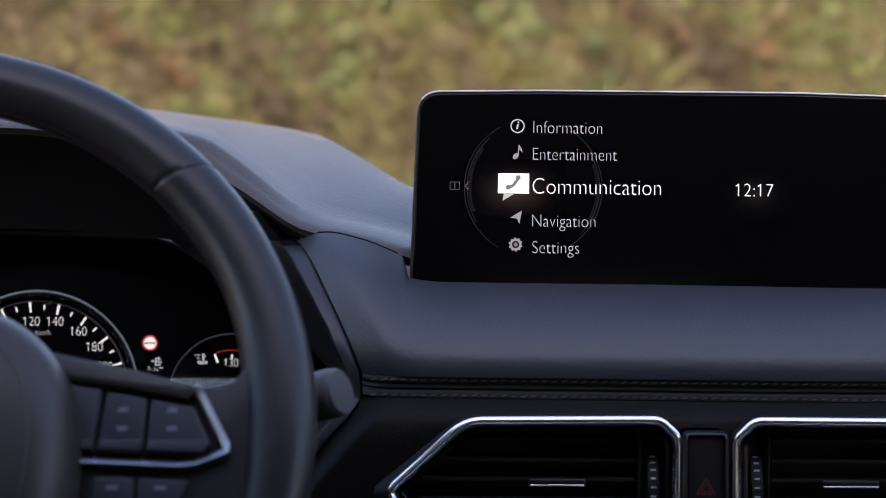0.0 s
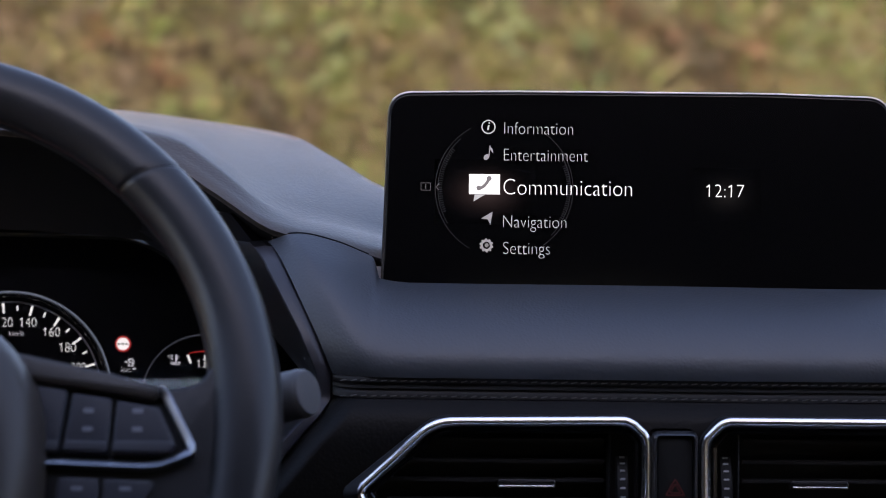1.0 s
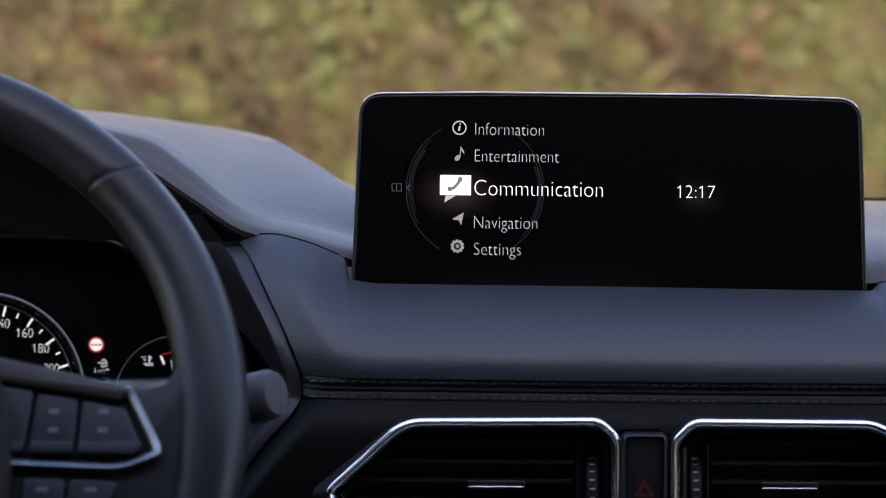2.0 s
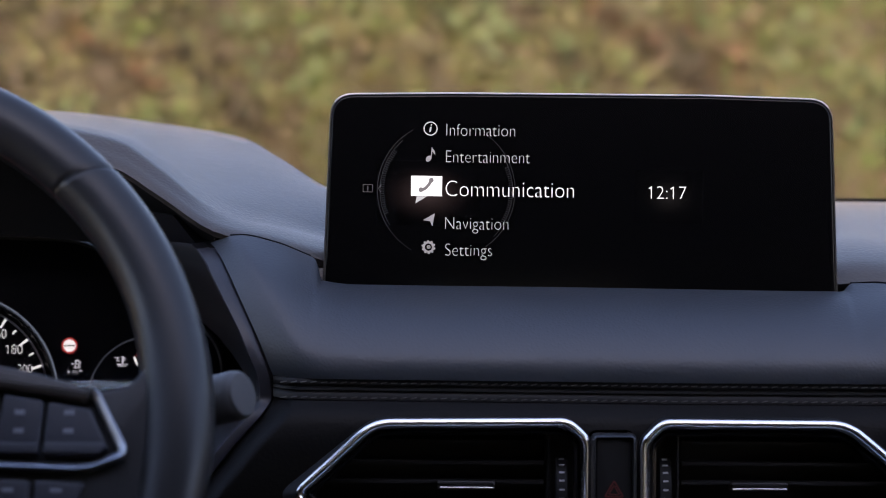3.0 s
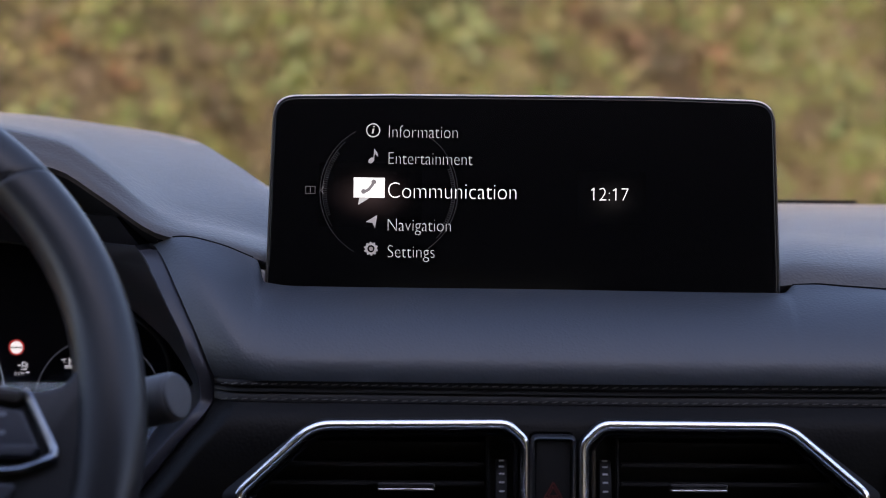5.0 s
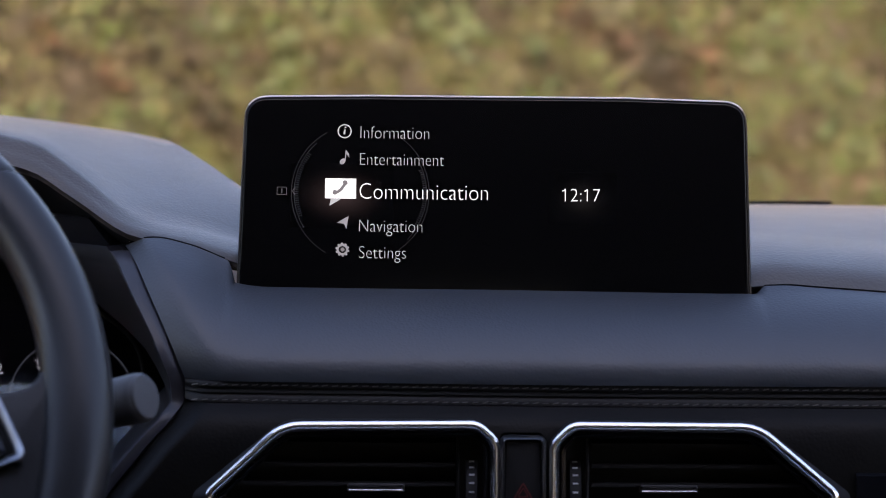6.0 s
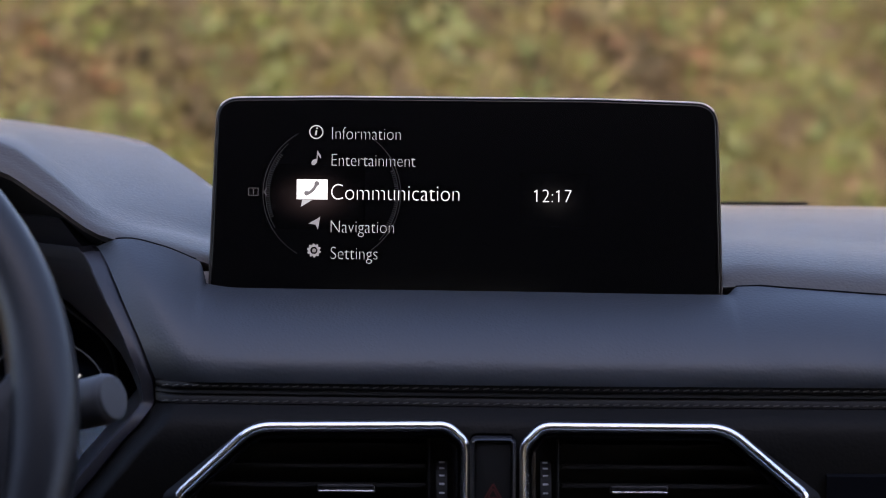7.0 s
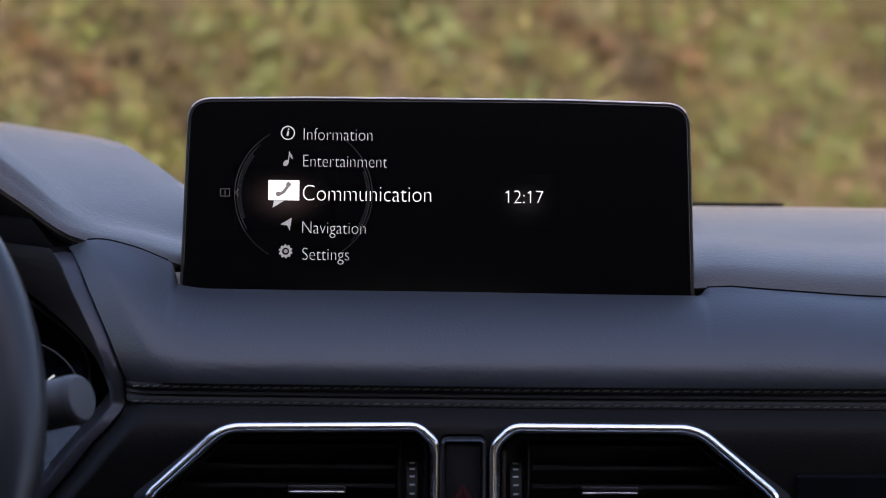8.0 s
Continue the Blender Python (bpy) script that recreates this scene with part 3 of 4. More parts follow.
def frame_rows():
    rows = []
    for i in range(73):
        s = -0.3 + 2.3 * i / 72
        x, y, z = frame_line(s)
        w = ease(s, [-1, 0.0, 0.5, 1.0, 1.4, 2], [0.006, 0.0098, 0.0090, 0.0078, 0.0085, 0.0115])
        rows.append([(x + 0.001, y + 0.012, z), (x, y + 0.002, z), (x - 0.0012, y, z), (x - w * 0.5, y - 0.001, z), (x - w + 0.0012, y - 0.001, z), (x - w, y + 0.001, z), (x - w - ease(s, [-1, 0.0, 0.3, 0.5, 0.8, 1.0, 1.35, 2], [0.090, 0.085, 0.075, 0.065, 0.046, 0.033, 0.004, 0.0]), 1.568, z * 0.97 + 0.029), (x + 0.001, 1.568, z)])
    return rows


frame_bm = frame_rows()
# added black filler keeps the gap dark where shade would fall
dash_part("gap_shade", sheet([[(x - 0.003, y + 0.006, z), (x + 0.008, y + 0.006, z), (x + 0.008, y + 0.009, z), (x - 0.003, y + 0.009, z)] for x, y, z in [frame_line(-0.1 + 2.1 * i / 60) for i in range(61)]], loop=True), BLACK, "black filler strip for the shade in the gap beside the dials")
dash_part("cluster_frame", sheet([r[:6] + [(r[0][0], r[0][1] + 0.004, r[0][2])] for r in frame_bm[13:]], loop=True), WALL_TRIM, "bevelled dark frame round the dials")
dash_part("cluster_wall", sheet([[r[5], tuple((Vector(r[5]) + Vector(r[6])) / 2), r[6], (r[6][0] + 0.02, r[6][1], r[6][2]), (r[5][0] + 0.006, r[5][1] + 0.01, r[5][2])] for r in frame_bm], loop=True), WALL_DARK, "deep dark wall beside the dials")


def hood_rows():
    rows = []
    for i in range(61):
        x = -0.5 + 0.43 * i / 60
        y, z = front_y(x), ease(x, HX, HZ)
        back = ease(x, [-0.5, -0.40, -0.247, -0.14, -0.096, -0.07], [1.00, 1.045, 1.067, 1.060, 1.048, 1.03])
        rows.append([(x, y + 0.008, z - 0.0035), (x, y + 0.025, z - 0.012), (x, 1.553, back), (x, 1.556, back + 0.01), (x, y + 0.03, z - 0.006)])
    return rows


dash_part("hood_lining", sheet(hood_rows(), loop=True), BLACK, "black underside of the dial hood")
# unseen black blocks, added to stop light leaking through the dashboard
dash_part("core_light_block", block(-0.60, 0.80, 1.61, 1.752, 0.36, 1.045), BLACK, "unseen black block stopping light behind the dials")
dash_part("vent_light_block", block(-0.03, 0.80, 1.430, 1.60, 0.84, 1.0), BLACK, "unseen black block stopping light behind the vents")
dash_part("knee_light_block", block(-0.60, 0.80, 1.40, 1.60, 0.40, 0.895), BLACK, "unseen black block stopping light below the dashboard")
dash_part("column_shroud", sheet([[(-0.2416 + r * math.cos(a), y, 0.955 + r * 0.8 * math.sin(a)) for a in [2 * math.pi * k / 32 for k in range(32)]] for y, r in ((1.25, 0.04), (1.26, 0.052), (1.38, 0.06), (1.50, 0.065))], loop=True), BLACK, "black steering column shroud")


DIAL_LIGHT = [glowing("dial_light_%d" % k, (0.9, 0.92, 1.0), s) for k, s in enumerate((0.0028, 0.0012, 0.0005, 0.0003))]

BUBBLE_GLOW = glowing("bubble_light", (0.9, 0.93, 1.0), 0.022)

# ---- centre display ----
display = thing("display_screen", pose(CENTRE, 1.4505, 1.0495, 82, 0, 0) @ pose(0, 0, 0, 0, 0, -0.42),
                "wide black touch screen standing on the dashboard, menu lit", "display")
OUT = rounded([(-0.1360, -0.03), (0.1347, -0.03), (0.1301, 0.0999), (0.066, 0.1013), (-0.068, 0.1008), (-0.1323, 0.0995)], [0.002, 0.002, 0.013, 0.4, 0.4, 0.013], 10)
part("housing", plate(OUT, -0.014, -0.0012, 0.0), BLACK, display, "black plastic housing")
part("edge_trim", band(inset(OUT, 0.0004), oval(0.0007, 0.0012, 10, 0, -0.0006)), DARK_EDGE, display, "thin satin dark edge")
# pale strip on the top only, a highlight put into the colour
part("top_edge", band(inset(OUT, 0.0002)[26:62], oval(0.0007, 0.0014, 10, 0, -0.0007), closed=False), TOP_GLINT, display, "pale strip painted as light on the upper edge")
part("glass", plate(inset(OUT, 0.0012), -0.0012, 0.0006, 0.0006), GLASS_BLACK, display, "gloss black glass")
FACE = 0.0010
TX = -0.0717
for body, y, w, cap, mat in (("Information", 0.0814, 0.0359, 0.0063, SOFT_GLOW), ("Entertainment", 0.0674, 0.0440, 0.0063, SOFT_GLOW), ("Communication", 0.0506, 0.0670, 0.0081, WHITE_GLOW),
                             ("Navigation", 0.0325, 0.0330, 0.0063, SOFT_GLOW), ("Settings", 0.0186, 0.0246, 0.0063, SOFT_GLOW)):
    lettering(body, TX, y - cap / 2, FACE, w, cap, mat, display, "white lit menu word", thin=None)
lettering("12:17", 0.0356, 0.0500 - 0.0034, FACE, 0.0184, 0.0066, WHITE_GLOW, display, "white lit clock")


def icon(name, outline, mat, z=FACE, label="", parent=display):
    bm = bmesh.new()
    bm.faces.new([bm.verts.new((p[0], p[1], z)) for p in outline])
    return part(name, bm, mat, parent, label, smooth=False)


IX = -0.0800
ring = part("info_icon", band(arc(IX, 0.0819, 0.0034, 0, 354, 36), [(-0.0003, FACE), (0.0003, FACE), (0.0003, FACE + 0.0001), (-0.0003, FACE + 0.0001)]), SOFT_GLOW, display, "round information symbol", smooth=False)
icon("dot", arc(IX + 0.0004, 0.0839, 0.00045, 0, 350, 10), SOFT_GLOW)
icon("stem", [(IX - 0.0007, 0.0803), (IX + 0.0002, 0.0803), (IX + 0.0006, 0.0828), (IX - 0.0003, 0.0828)], SOFT_GLOW)
icon("note_head", [(p.x, p.y + (p.x - IX) * 0.35) for p in arc(IX - 0.0008, 0.0664, 0.0015, 0, 345, 16)], ICON_GLOW)
icon("note_stem", [(IX + 0.0002, 0.0665), (IX + 0.0007, 0.0665), (IX + 0.0012, 0.0722), (IX + 0.0007, 0.0722)], ICON_GLOW)
icon("note_flag", [(IX + 0.0008, 0.0722), (IX + 0.0010, 0.0700), (IX + 0.0027, 0.0680), (IX + 0.0024, 0.0700)], ICON_GLOW)
icon("call_bubble", [(-0.0898, 0.0466), (-0.0736, 0.0466), (-0.0736, 0.0571), (-0.0898, 0.0571)], WHITE_GLOW, label="bright speech bubble")
icon("bubble_tail", [(-0.0874, 0.0427), (-0.0814, 0.0464), (-0.0868, 0.0464)], SOFT_GLOW)
part("handset", band([Vector((-0.0851 + 0.0062 * s, 0.0497 + 0.0056 * s - 0.0016 * math.sin(math.pi * s))) for s in [k / 14 for k in range(15)]],
                     [(-0.0008, FACE + 0.0002), (0.0008, FACE + 0.0002), (0.0008, FACE + 0.0003), (-0.0008, FACE + 0.0003)], closed=False), GREY_GLOW, display, smooth=False)
icon("handset_end", arc(-0.0846, 0.0498, 0.0013, 0, 345, 12), GREY_GLOW, FACE + 0.0003)
icon("handset_end", arc(-0.0793, 0.0549, 0.0013, 0, 345, 12), GREY_GLOW, FACE + 0.0003)
icon("arrow_icon", [(IX - 0.0034, 0.0339), (IX + 0.0028, 0.0376), (IX + 0.0016, 0.0306), (IX + 0.0004, 0.0334)], ICON_GLOW, label="navigation arrow")
teeth = []
for k in range(40):
    r = 0.0037 if (k // 2) % 2 else 0.0030
    teeth.append((IX - 0.0003 + r * math.cos(2 * math.pi * k / 40), 0.0199 + r * math.sin(2 * math.pi * k / 40)))
icon("gear_icon", teeth, ICON_GLOW, label="settings gear")
icon("gear_hole", arc(IX - 0.0003, 0.0199, 0.0019, 0, 345, 16), GLASS_BLACK, FACE + 0.0002)
icon("gear_core", arc(IX - 0.0002, 0.0199, 0.0011, 0, 345, 16), GREY_GLOW, FACE + 0.0003)
FLAT = [(-0.0002, 0.00064), (0.0002, 0.00064), (0.0002, 0.0007), (-0.0002, 0.0007)]


def dial_arc(r, middle, reach, first):
    """A fine arc that fades towards both ends."""
    for k in range(first, 4):
        inner, outer = reach * (k - first) / (4 - first), reach * (k - first + 1) / (4 - first)
        for a0, a1 in ((middle - outer, middle - inner), (middle + inner, middle + outer)):
            part("dial_arc", band(arc(-0.0712, 0.0497, r, a0, a1, 16), FLAT, closed=False), DIAL_LIGHT[k], display, "faint menu dial arc", smooth=False)


dial_arc(0.0362, 180, 60, 0)
dial_arc(0.0348, 172, 40, 1)
dial_arc(0.0358, 0, 55, 3)
dial_arc(0.0345, -8, 36, 2)
for k in range(30):
    for middle, level in ((172, 2), (-8, 2)):
        deg = middle - 29 + 2 * k
        part("dial_notch", band(arc(-0.0712, 0.0497, 0.0335, deg, deg + 0.8, 2), [(-0.0009, 0.00064), (0.0009, 0.00064), (0.0009, 0.0007), (-0.0009, 0.0007)], closed=False),
             DIAL_LIGHT[3 if middle < 0 else level + (0 if abs(k - 14.5) < 7 else 1)], display, smooth=False)
for x0, x1, y0, y1 in ((-0.1150, -0.1098, 0.0520, 0.0523), (-0.1150, -0.1098, 0.0482, 0.0485), (-0.1150, -0.1147, 0.0482, 0.0523), (-0.1101, -0.1098, 0.0482, 0.0523), (-0.1126, -0.1122, 0.0489, 0.0516)):
    icon("note_bubble", [(x0, y0), (x1, y0), (x1, y1), (x0, y1)], BUBBLE_GLOW)
part("chevron", band([Vector((-0.1054, 0.0520)), Vector((-0.1070, 0.0502)), Vector((-0.1054, 0.0484))], [(-0.0002, FACE - 0.0001), (0.0002, FACE - 0.0001), (0.0002, FACE), (-0.0002, FACE)], closed=False), GREY_GLOW, display, smooth=False)
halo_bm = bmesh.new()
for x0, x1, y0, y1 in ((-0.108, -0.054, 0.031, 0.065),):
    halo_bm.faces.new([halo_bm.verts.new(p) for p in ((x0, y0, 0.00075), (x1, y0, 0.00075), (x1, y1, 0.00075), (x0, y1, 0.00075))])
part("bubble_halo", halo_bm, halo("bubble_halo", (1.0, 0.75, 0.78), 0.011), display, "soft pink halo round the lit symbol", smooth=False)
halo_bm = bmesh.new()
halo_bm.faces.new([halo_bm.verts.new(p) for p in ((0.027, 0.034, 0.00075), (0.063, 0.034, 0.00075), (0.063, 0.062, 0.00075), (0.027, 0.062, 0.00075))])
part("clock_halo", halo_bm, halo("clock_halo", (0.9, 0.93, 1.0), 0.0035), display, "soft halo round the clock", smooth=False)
part("bracket", box(-0.1395, -0.1342, -0.012, 0.0085, -0.012, -0.004, 0.001), MARK, display, "pale hinge bracket in the slot")


# ---- air vents ----
def air_vent(outline_points, outer_points, radii, tab_x, wheel_x, slat_x, label):
    v = thing("air_vent", pose(0, 1.363, 0.9925, 83, 0, 0) @ pose(0, -0.9943, 0), label, "air vent", "air vents in the centre of the dashboard")
    line = rounded(outline_points, radii, 8)
    outer = rounded(outer_points, radii, 8)
    part("surround", sheet([[(p.x, p.y, z) for p in o] for o, z in ((outer, -0.034), (outer, -0.0125), (inset(outer, 0.0008), -0.0115), (line, -0.004), (inset(line, 0.001), -0.004), (inset(line, 0.001), -0.034))], loop=True, ring=True), BLACK, v, "black plastic surround")
    part("chrome_frame", band(line, [(0.0, -0.004), (0.0016, -0.0028), (0.0020, -0.0008), (0.0019, -0.0001), (0.0006, 0.0009), (-0.0001, 0.0010), (-0.0008, 0.0006), (-0.0022, -0.0012), (-0.0030, -0.0034), (-0.0033, -0.0052), (-0.0033, -0.007), (-0.001, -0.007)]), CHROME, v, "bright chrome frame")
    part("inner_lip", band(inset(line, 0.0062), [(0.0020, -0.0062), (0.0012, -0.0055), (0.0, -0.006), (-0.0005, -0.028), (0.002, -0.028)]), GLOSS_BLACK, v, "gloss black inner lip")
    part("backing", plate(inset(line, 0.001), -0.060, -0.045), BLACK, v)
    for z in (0.9837, 0.9735, 0.9640, 0.9540, 0.9440, 0.9340):
        ends = [a[0] + (z - a[1]) / (b[1] - a[1]) * (b[0] - a[0]) for a, b in zip(outline_points, outline_points[1:] + outline_points[:1]) if (a[1] - z) * (b[1] - z) < 0]
        lo, hi = max(slat_x[0], min(ends) + 0.006), min(slat_x[1], max(ends) - 0.006)
        part("slat", sheet([[(x, z + 0.0008, -0.0165), (x, z + 0.0012, -0.019), (x, z - 0.001, -0.042), (x, z - 0.0022, -0.042), (x, z - 0.0010, -0.0165)] for x in (lo, hi)], loop=True), BLACK, v)
    tab = part("tab", plate(rounded([(tab_x - 0.0143, 0.9597), (tab_x + 0.0143, 0.9597), (tab_x + 0.0143, 0.9644), (tab_x - 0.0143, 0.9644)], 0.0012, 5), -0.024, -0.0125, 0.0016), BLACK, v, "black slat tab")
    part("tab_edge", band(rounded([(tab_x - 0.0141, 0.9600), (tab_x + 0.0141, 0.9600), (tab_x + 0.0141, 0.9640), (tab_x - 0.0141, 0.9640)], 0.0014, 5), oval(0.0003, 0.0004, 8, 0, -0.0133)), GLOSS_BLACK, tab, "gloss edge")
    part("tab_strip", box(tab_x - 0.0136, tab_x + 0.0136, 0.9606, 0.9615, -0.0128, -0.0121, 0.0003), CHROME, tab, "chrome lower edge")
    cell = part("wheel_cell", block(wheel_x - 0.0075, wheel_x + 0.0075, 0.926, 0.9895, -0.045, -0.0185), BLACK, v, "black cell of the thumb wheel")
    wheel = part("thumb_wheel", sheet([[(x, 0.9570 + 0.0215 * r * math.cos(a), -0.0285 + 0.0215 * r * math.sin(a)) for a in [2 * math.pi * k / 48 for k in range(48)]] for x, r in ((wheel_x - 0.0031, 0.95), (wheel_x - 0.0026, 1.0), (wheel_x + 0.0026, 1.0), (wheel_x + 0.0031, 0.95))], loop=True), BLACK, v, "ribbed black thumb wheel")
    for x in (wheel_x - 0.0068, wheel_x + 0.0056):
        part("wheel_post", box(x, x + 0.0012, 0.926, 0.9868, -0.0184, -0.0130, 0.0005), BLACK, v, "black post beside the wheel")
    for k in range(9):
        a = radians(20 + 12.0 * k)
        c = Vector((wheel_x, 0.9570 + 0.0216 * math.cos(a), -0.0285 + 0.0216 * math.sin(a)))
        bm = block(-0.0013, 0.0013, -0.0004, 0.0004, -0.0003, 0.0003)
        bmesh.ops.transform(bm, verts=bm.verts, matrix=Matrix.Translation(c) @ Matrix.Rotation(a - math.pi / 2, 4, "X"))
        part("rib", bm, MARK, wheel, "grey rib", smooth=False)
    return v


VENT_W = [(-0.0360, 0.9575), (-0.006, 0.922), (0.1185, 0.922), (0.1185, 0.9865), (0.1085, 0.9965), (0.0110, 0.9958)]
VENT_E = [(0.1438, 0.922), (0.264, 0.922), (0.2960, 0.9590), (0.2465, 0.9963), (0.1537, 0.9963), (0.1438, 0.9855)]
RADII_W, RADII_E = [0.006, 0.006, 0.004, 0.010, 0.010, 0.024], [0.004, 0.006, 0.006, 0.024, 0.010, 0.010]
air_vent([(-0.0266, 0.9585), (0.001, 0.925), (0.117, 0.925), (0.117, 0.9857), (0.1077, 0.9944), (0.0115, 0.9935)],
         VENT_W, RADII_W,
         0.0574, 0.1050, (-0.012, 0.0965), "black air vent in an angular chrome frame on the driver's side")
air_vent([(0.1453, 0.925), (0.257, 0.925), (0.2866, 0.9595), (0.2458, 0.9938), (0.1545, 0.9941), (0.1453, 0.9848)],
         VENT_E, RADII_E,
         0.2035, 0.1565, (0.1650, 0.272), "black air vent in an angular chrome frame on the passenger's side")


def cut(ob, shapes):
    """Openings through a part."""
    for shape, radii in shapes:
        bm = plate(rounded(shape, radii, 8), -0.2, 0.2)
        bmesh.ops.recalc_face_normals(bm, faces=bm.faces)
        me = bpy.data.meshes.new("opening")
        bm.to_mesh(me)
        bm.free()
        tool = new("opening", me)
        tool.matrix_world = pose(0, 1.363, 0.9925, 83, 0, 0) @ pose(0, -0.9943, 0)
        mod = ob.modifiers.new("opening", "BOOLEAN")
        mod.object, mod.operation, mod.solver = tool, "DIFFERENCE", "EXACT"
        bpy.context.view_layer.update()
        result = bpy.data.meshes.new_from_object(ob.evaluated_get(bpy.context.evaluated_depsgraph_get()))
        ob.modifiers.clear()
        result.shade_smooth()
        result.set_sharp_from_angle(angle=radians(25))
        ob.data = result
        bpy.data.objects.remove(tool)


cut(lower, [(VENT_W, RADII_W), (VENT_E, RADII_E), ([(0.1189, 0.915), (0.1415, 0.915), (0.1415, 0.9897), (0.1189, 0.9897)], [0.001, 0.001, 0.004, 0.004])])

# ---- hazard switch ----
hazard = thing("hazard_switch", pose(0.1302, 1.358, 0.9880, 83, 0, 0) @ pose(0, -0.9893, 0), "black hazard light switch between the two air vents", "switch")
SW = rounded([(-0.0113, 0.92), (0.0113, 0.92), (0.0113, 0.9893), (-0.0113, 0.9893)], [0.001, 0.001, 0.004, 0.004], 6)
part("surround", band(SW, [(0.0, -0.012), (0.0, -0.0045), (-0.0005, -0.0026), (-0.0010, -0.0008), (-0.0017, 0.0), (-0.0020, -0.0006), (-0.0021, -0.004), (-0.0021, -0.012)]), SATIN_BLACK, hazard, "satin dark rounded surround")
button = part("button", plate(rounded([(-0.0090, 0.921), (0.0090, 0.921), (0.0090, 0.9868), (-0.0090, 0.9868)], [0.002, 0.002, 0.0025, 0.0025], 6), -0.012, -0.0026, 0.0010), BLACK, hazard, "black push button")
for r, w in ((0.0052, 0.0004), (0.0030, 0.0003)):
    tri = [Vector((0.0 + r * math.cos(radians(90 + 120 * k)), 0.9607 + r * math.sin(radians(90 + 120 * k)))) for k in range(3)]
    part("triangle", band(rounded(tri, 0.0003, 3), [(-w, -0.0024), (w, -0.0024), (w, -0.0021), (-w, -0.0021)]), RED_MARK, button, "dim red warning triangle", smooth=False)

# ---- instrument cluster ----
cluster = thing("instrument_cluster", pose(-0.2305, 1.5756, 0.9714, 84, 0, 0), "dark instrument cluster with white lit dial markings", "instrument cluster")
LENS = rounded([(-0.17, -0.06), (0.151, -0.06), (0.151, 0.030), (0.075, 0.088), (-0.09, 0.092), (-0.17, 0.045)], [0.02, 0.03, 0.035, 0.06, 0.06, 0.04], 10)
part("face", plate(LENS, -0.02, 0.0), DIAL, cluster, "black dial face")
part("face_rim", band(LENS, oval(0.0009, 0.003, 10)), DARK_EDGE, cluster, "thin satin rim round the face")
UNIT = 1 / 3107.0


def ring_part(name, cx, cy, r, a0, a1, w, h, mat, parent=cluster, label=""):
    return part(name, band(arc(cx, cy, r, a0, a1, 72), oval(w, h, 8, 0, h), closed=False), mat, parent, label)


# the ring is given a faint bluish glow of its own
speedo = ring_part("speed_ring", 0, 0, 178 * UNIT, -60, 240, 0.0005, 0.0006, RING_GLOW, label="thin faintly glowing ring of the speed dial")
ring_part("ring_wall", 0, 0, 172 * UNIT, -60, 240, 0.0012, 0.003, GLOSS_BLACK, speedo)
ring_part("tick_track", 0, 0, 160 * UNIT, -40, 220, 0.0004, 0.0004, FAINT, speedo)
for k in range(-5, 11):
    deg = 95 - 19.0 * k / 2 + 0.0
    long = k % 2 == 0
    a = radians(deg)
    r0, r1, w = (140, 158, 2.0) if long else (145, 154, 1.5)
    d, s = Vector((math.cos(a), math.sin(a))), Vector((-math.sin(a), math.cos(a)))
    icon("tick", [d * r0 * UNIT - s * w * 0.8 * UNIT, d * r1 * UNIT - s * w * UNIT, d * r1 * UNIT + s * w * UNIT, d * r0 * UNIT + s * w * 0.8 * UNIT], DIAL_GLOW, 0.0008, parent=speedo)
for text, x, y, w in (("100", 10, 583, 27), ("120", 56.5, 568, 26), ("140", 98.5, 568, 26), ("160", 140, 585, 26), ("180", 168.5, 612, 26), ("200", 186, 647, 26)):
    lettering(text, (x - 66) * UNIT, (692 - y - 8) * UNIT, 0.0008, w * UNIT, 16 * UNIT, DIAL_GLOW, speedo, "white lit speed figure", centre=True)
lettering("km/h", (76 - 66) * UNIT, (692 - 592) * UNIT, 0.0008, 25 * UNIT, 9 * UNIT, DIAL_DIM, speedo, "small lit unit", centre=True)

sign = icon("limit_sign", arc((265 - 66) * UNIT, (692 - 605) * UNIT, 12.0 * UNIT, 0, 350, 36), DIAL_GLOW, 0.0008, "lit road sign symbol with red rim", cluster)
part("sign_rim", band(arc((265 - 66) * UNIT, (692 - 605) * UNIT, 12.6 * UNIT, 0, 356, 40), oval(1.6 * UNIT, 0.0003, 6, 0, 0.001)), RED_GLOW, sign, "red lit rim")
for k in (-1, 0, 1):
    x, y = (265 + 7 * k - 66) * UNIT, (692 - 605) * UNIT
    icon("dash", [(x - 2.6 * UNIT, y - 1.3 * UNIT), (x + 2.6 * UNIT, y - 1.3 * UNIT), (x + 2.6 * UNIT, y + 1.3 * UNIT), (x - 2.6 * UNIT, y + 1.3 * UNIT)], BLACK, 0.0012, parent=sign)


def strokes(name, x, y, lines, mat, label):
    """A small symbol of short bars round x, y, all in dial units."""
    bm = bmesh.new()
    for x0, y0, x1, y1 in lines:
        vs = [bm.verts.new(((x + u - 66) * UNIT, (692 - y - w) * UNIT, 0.0008)) for u, w in ((x0, y0), (x1, y0), (x1, y1), (x0, y1))]
        bm.faces.new(vs)
    return part(name, bm, mat, cluster, label, smooth=False)


strokes("fuel_symbol", 278, 637, [(-3, -6, 4, -4.5), (-3, -6, -1.8, 7), (3, -6, 4.2, 7), (-3, 0, 4, 1), (-5, 6, 6, 7.2), (6, -4, 7, 4), (-10, -1, -5, 0.6)], DIAL_DIM, "small lit fuel pump symbol")
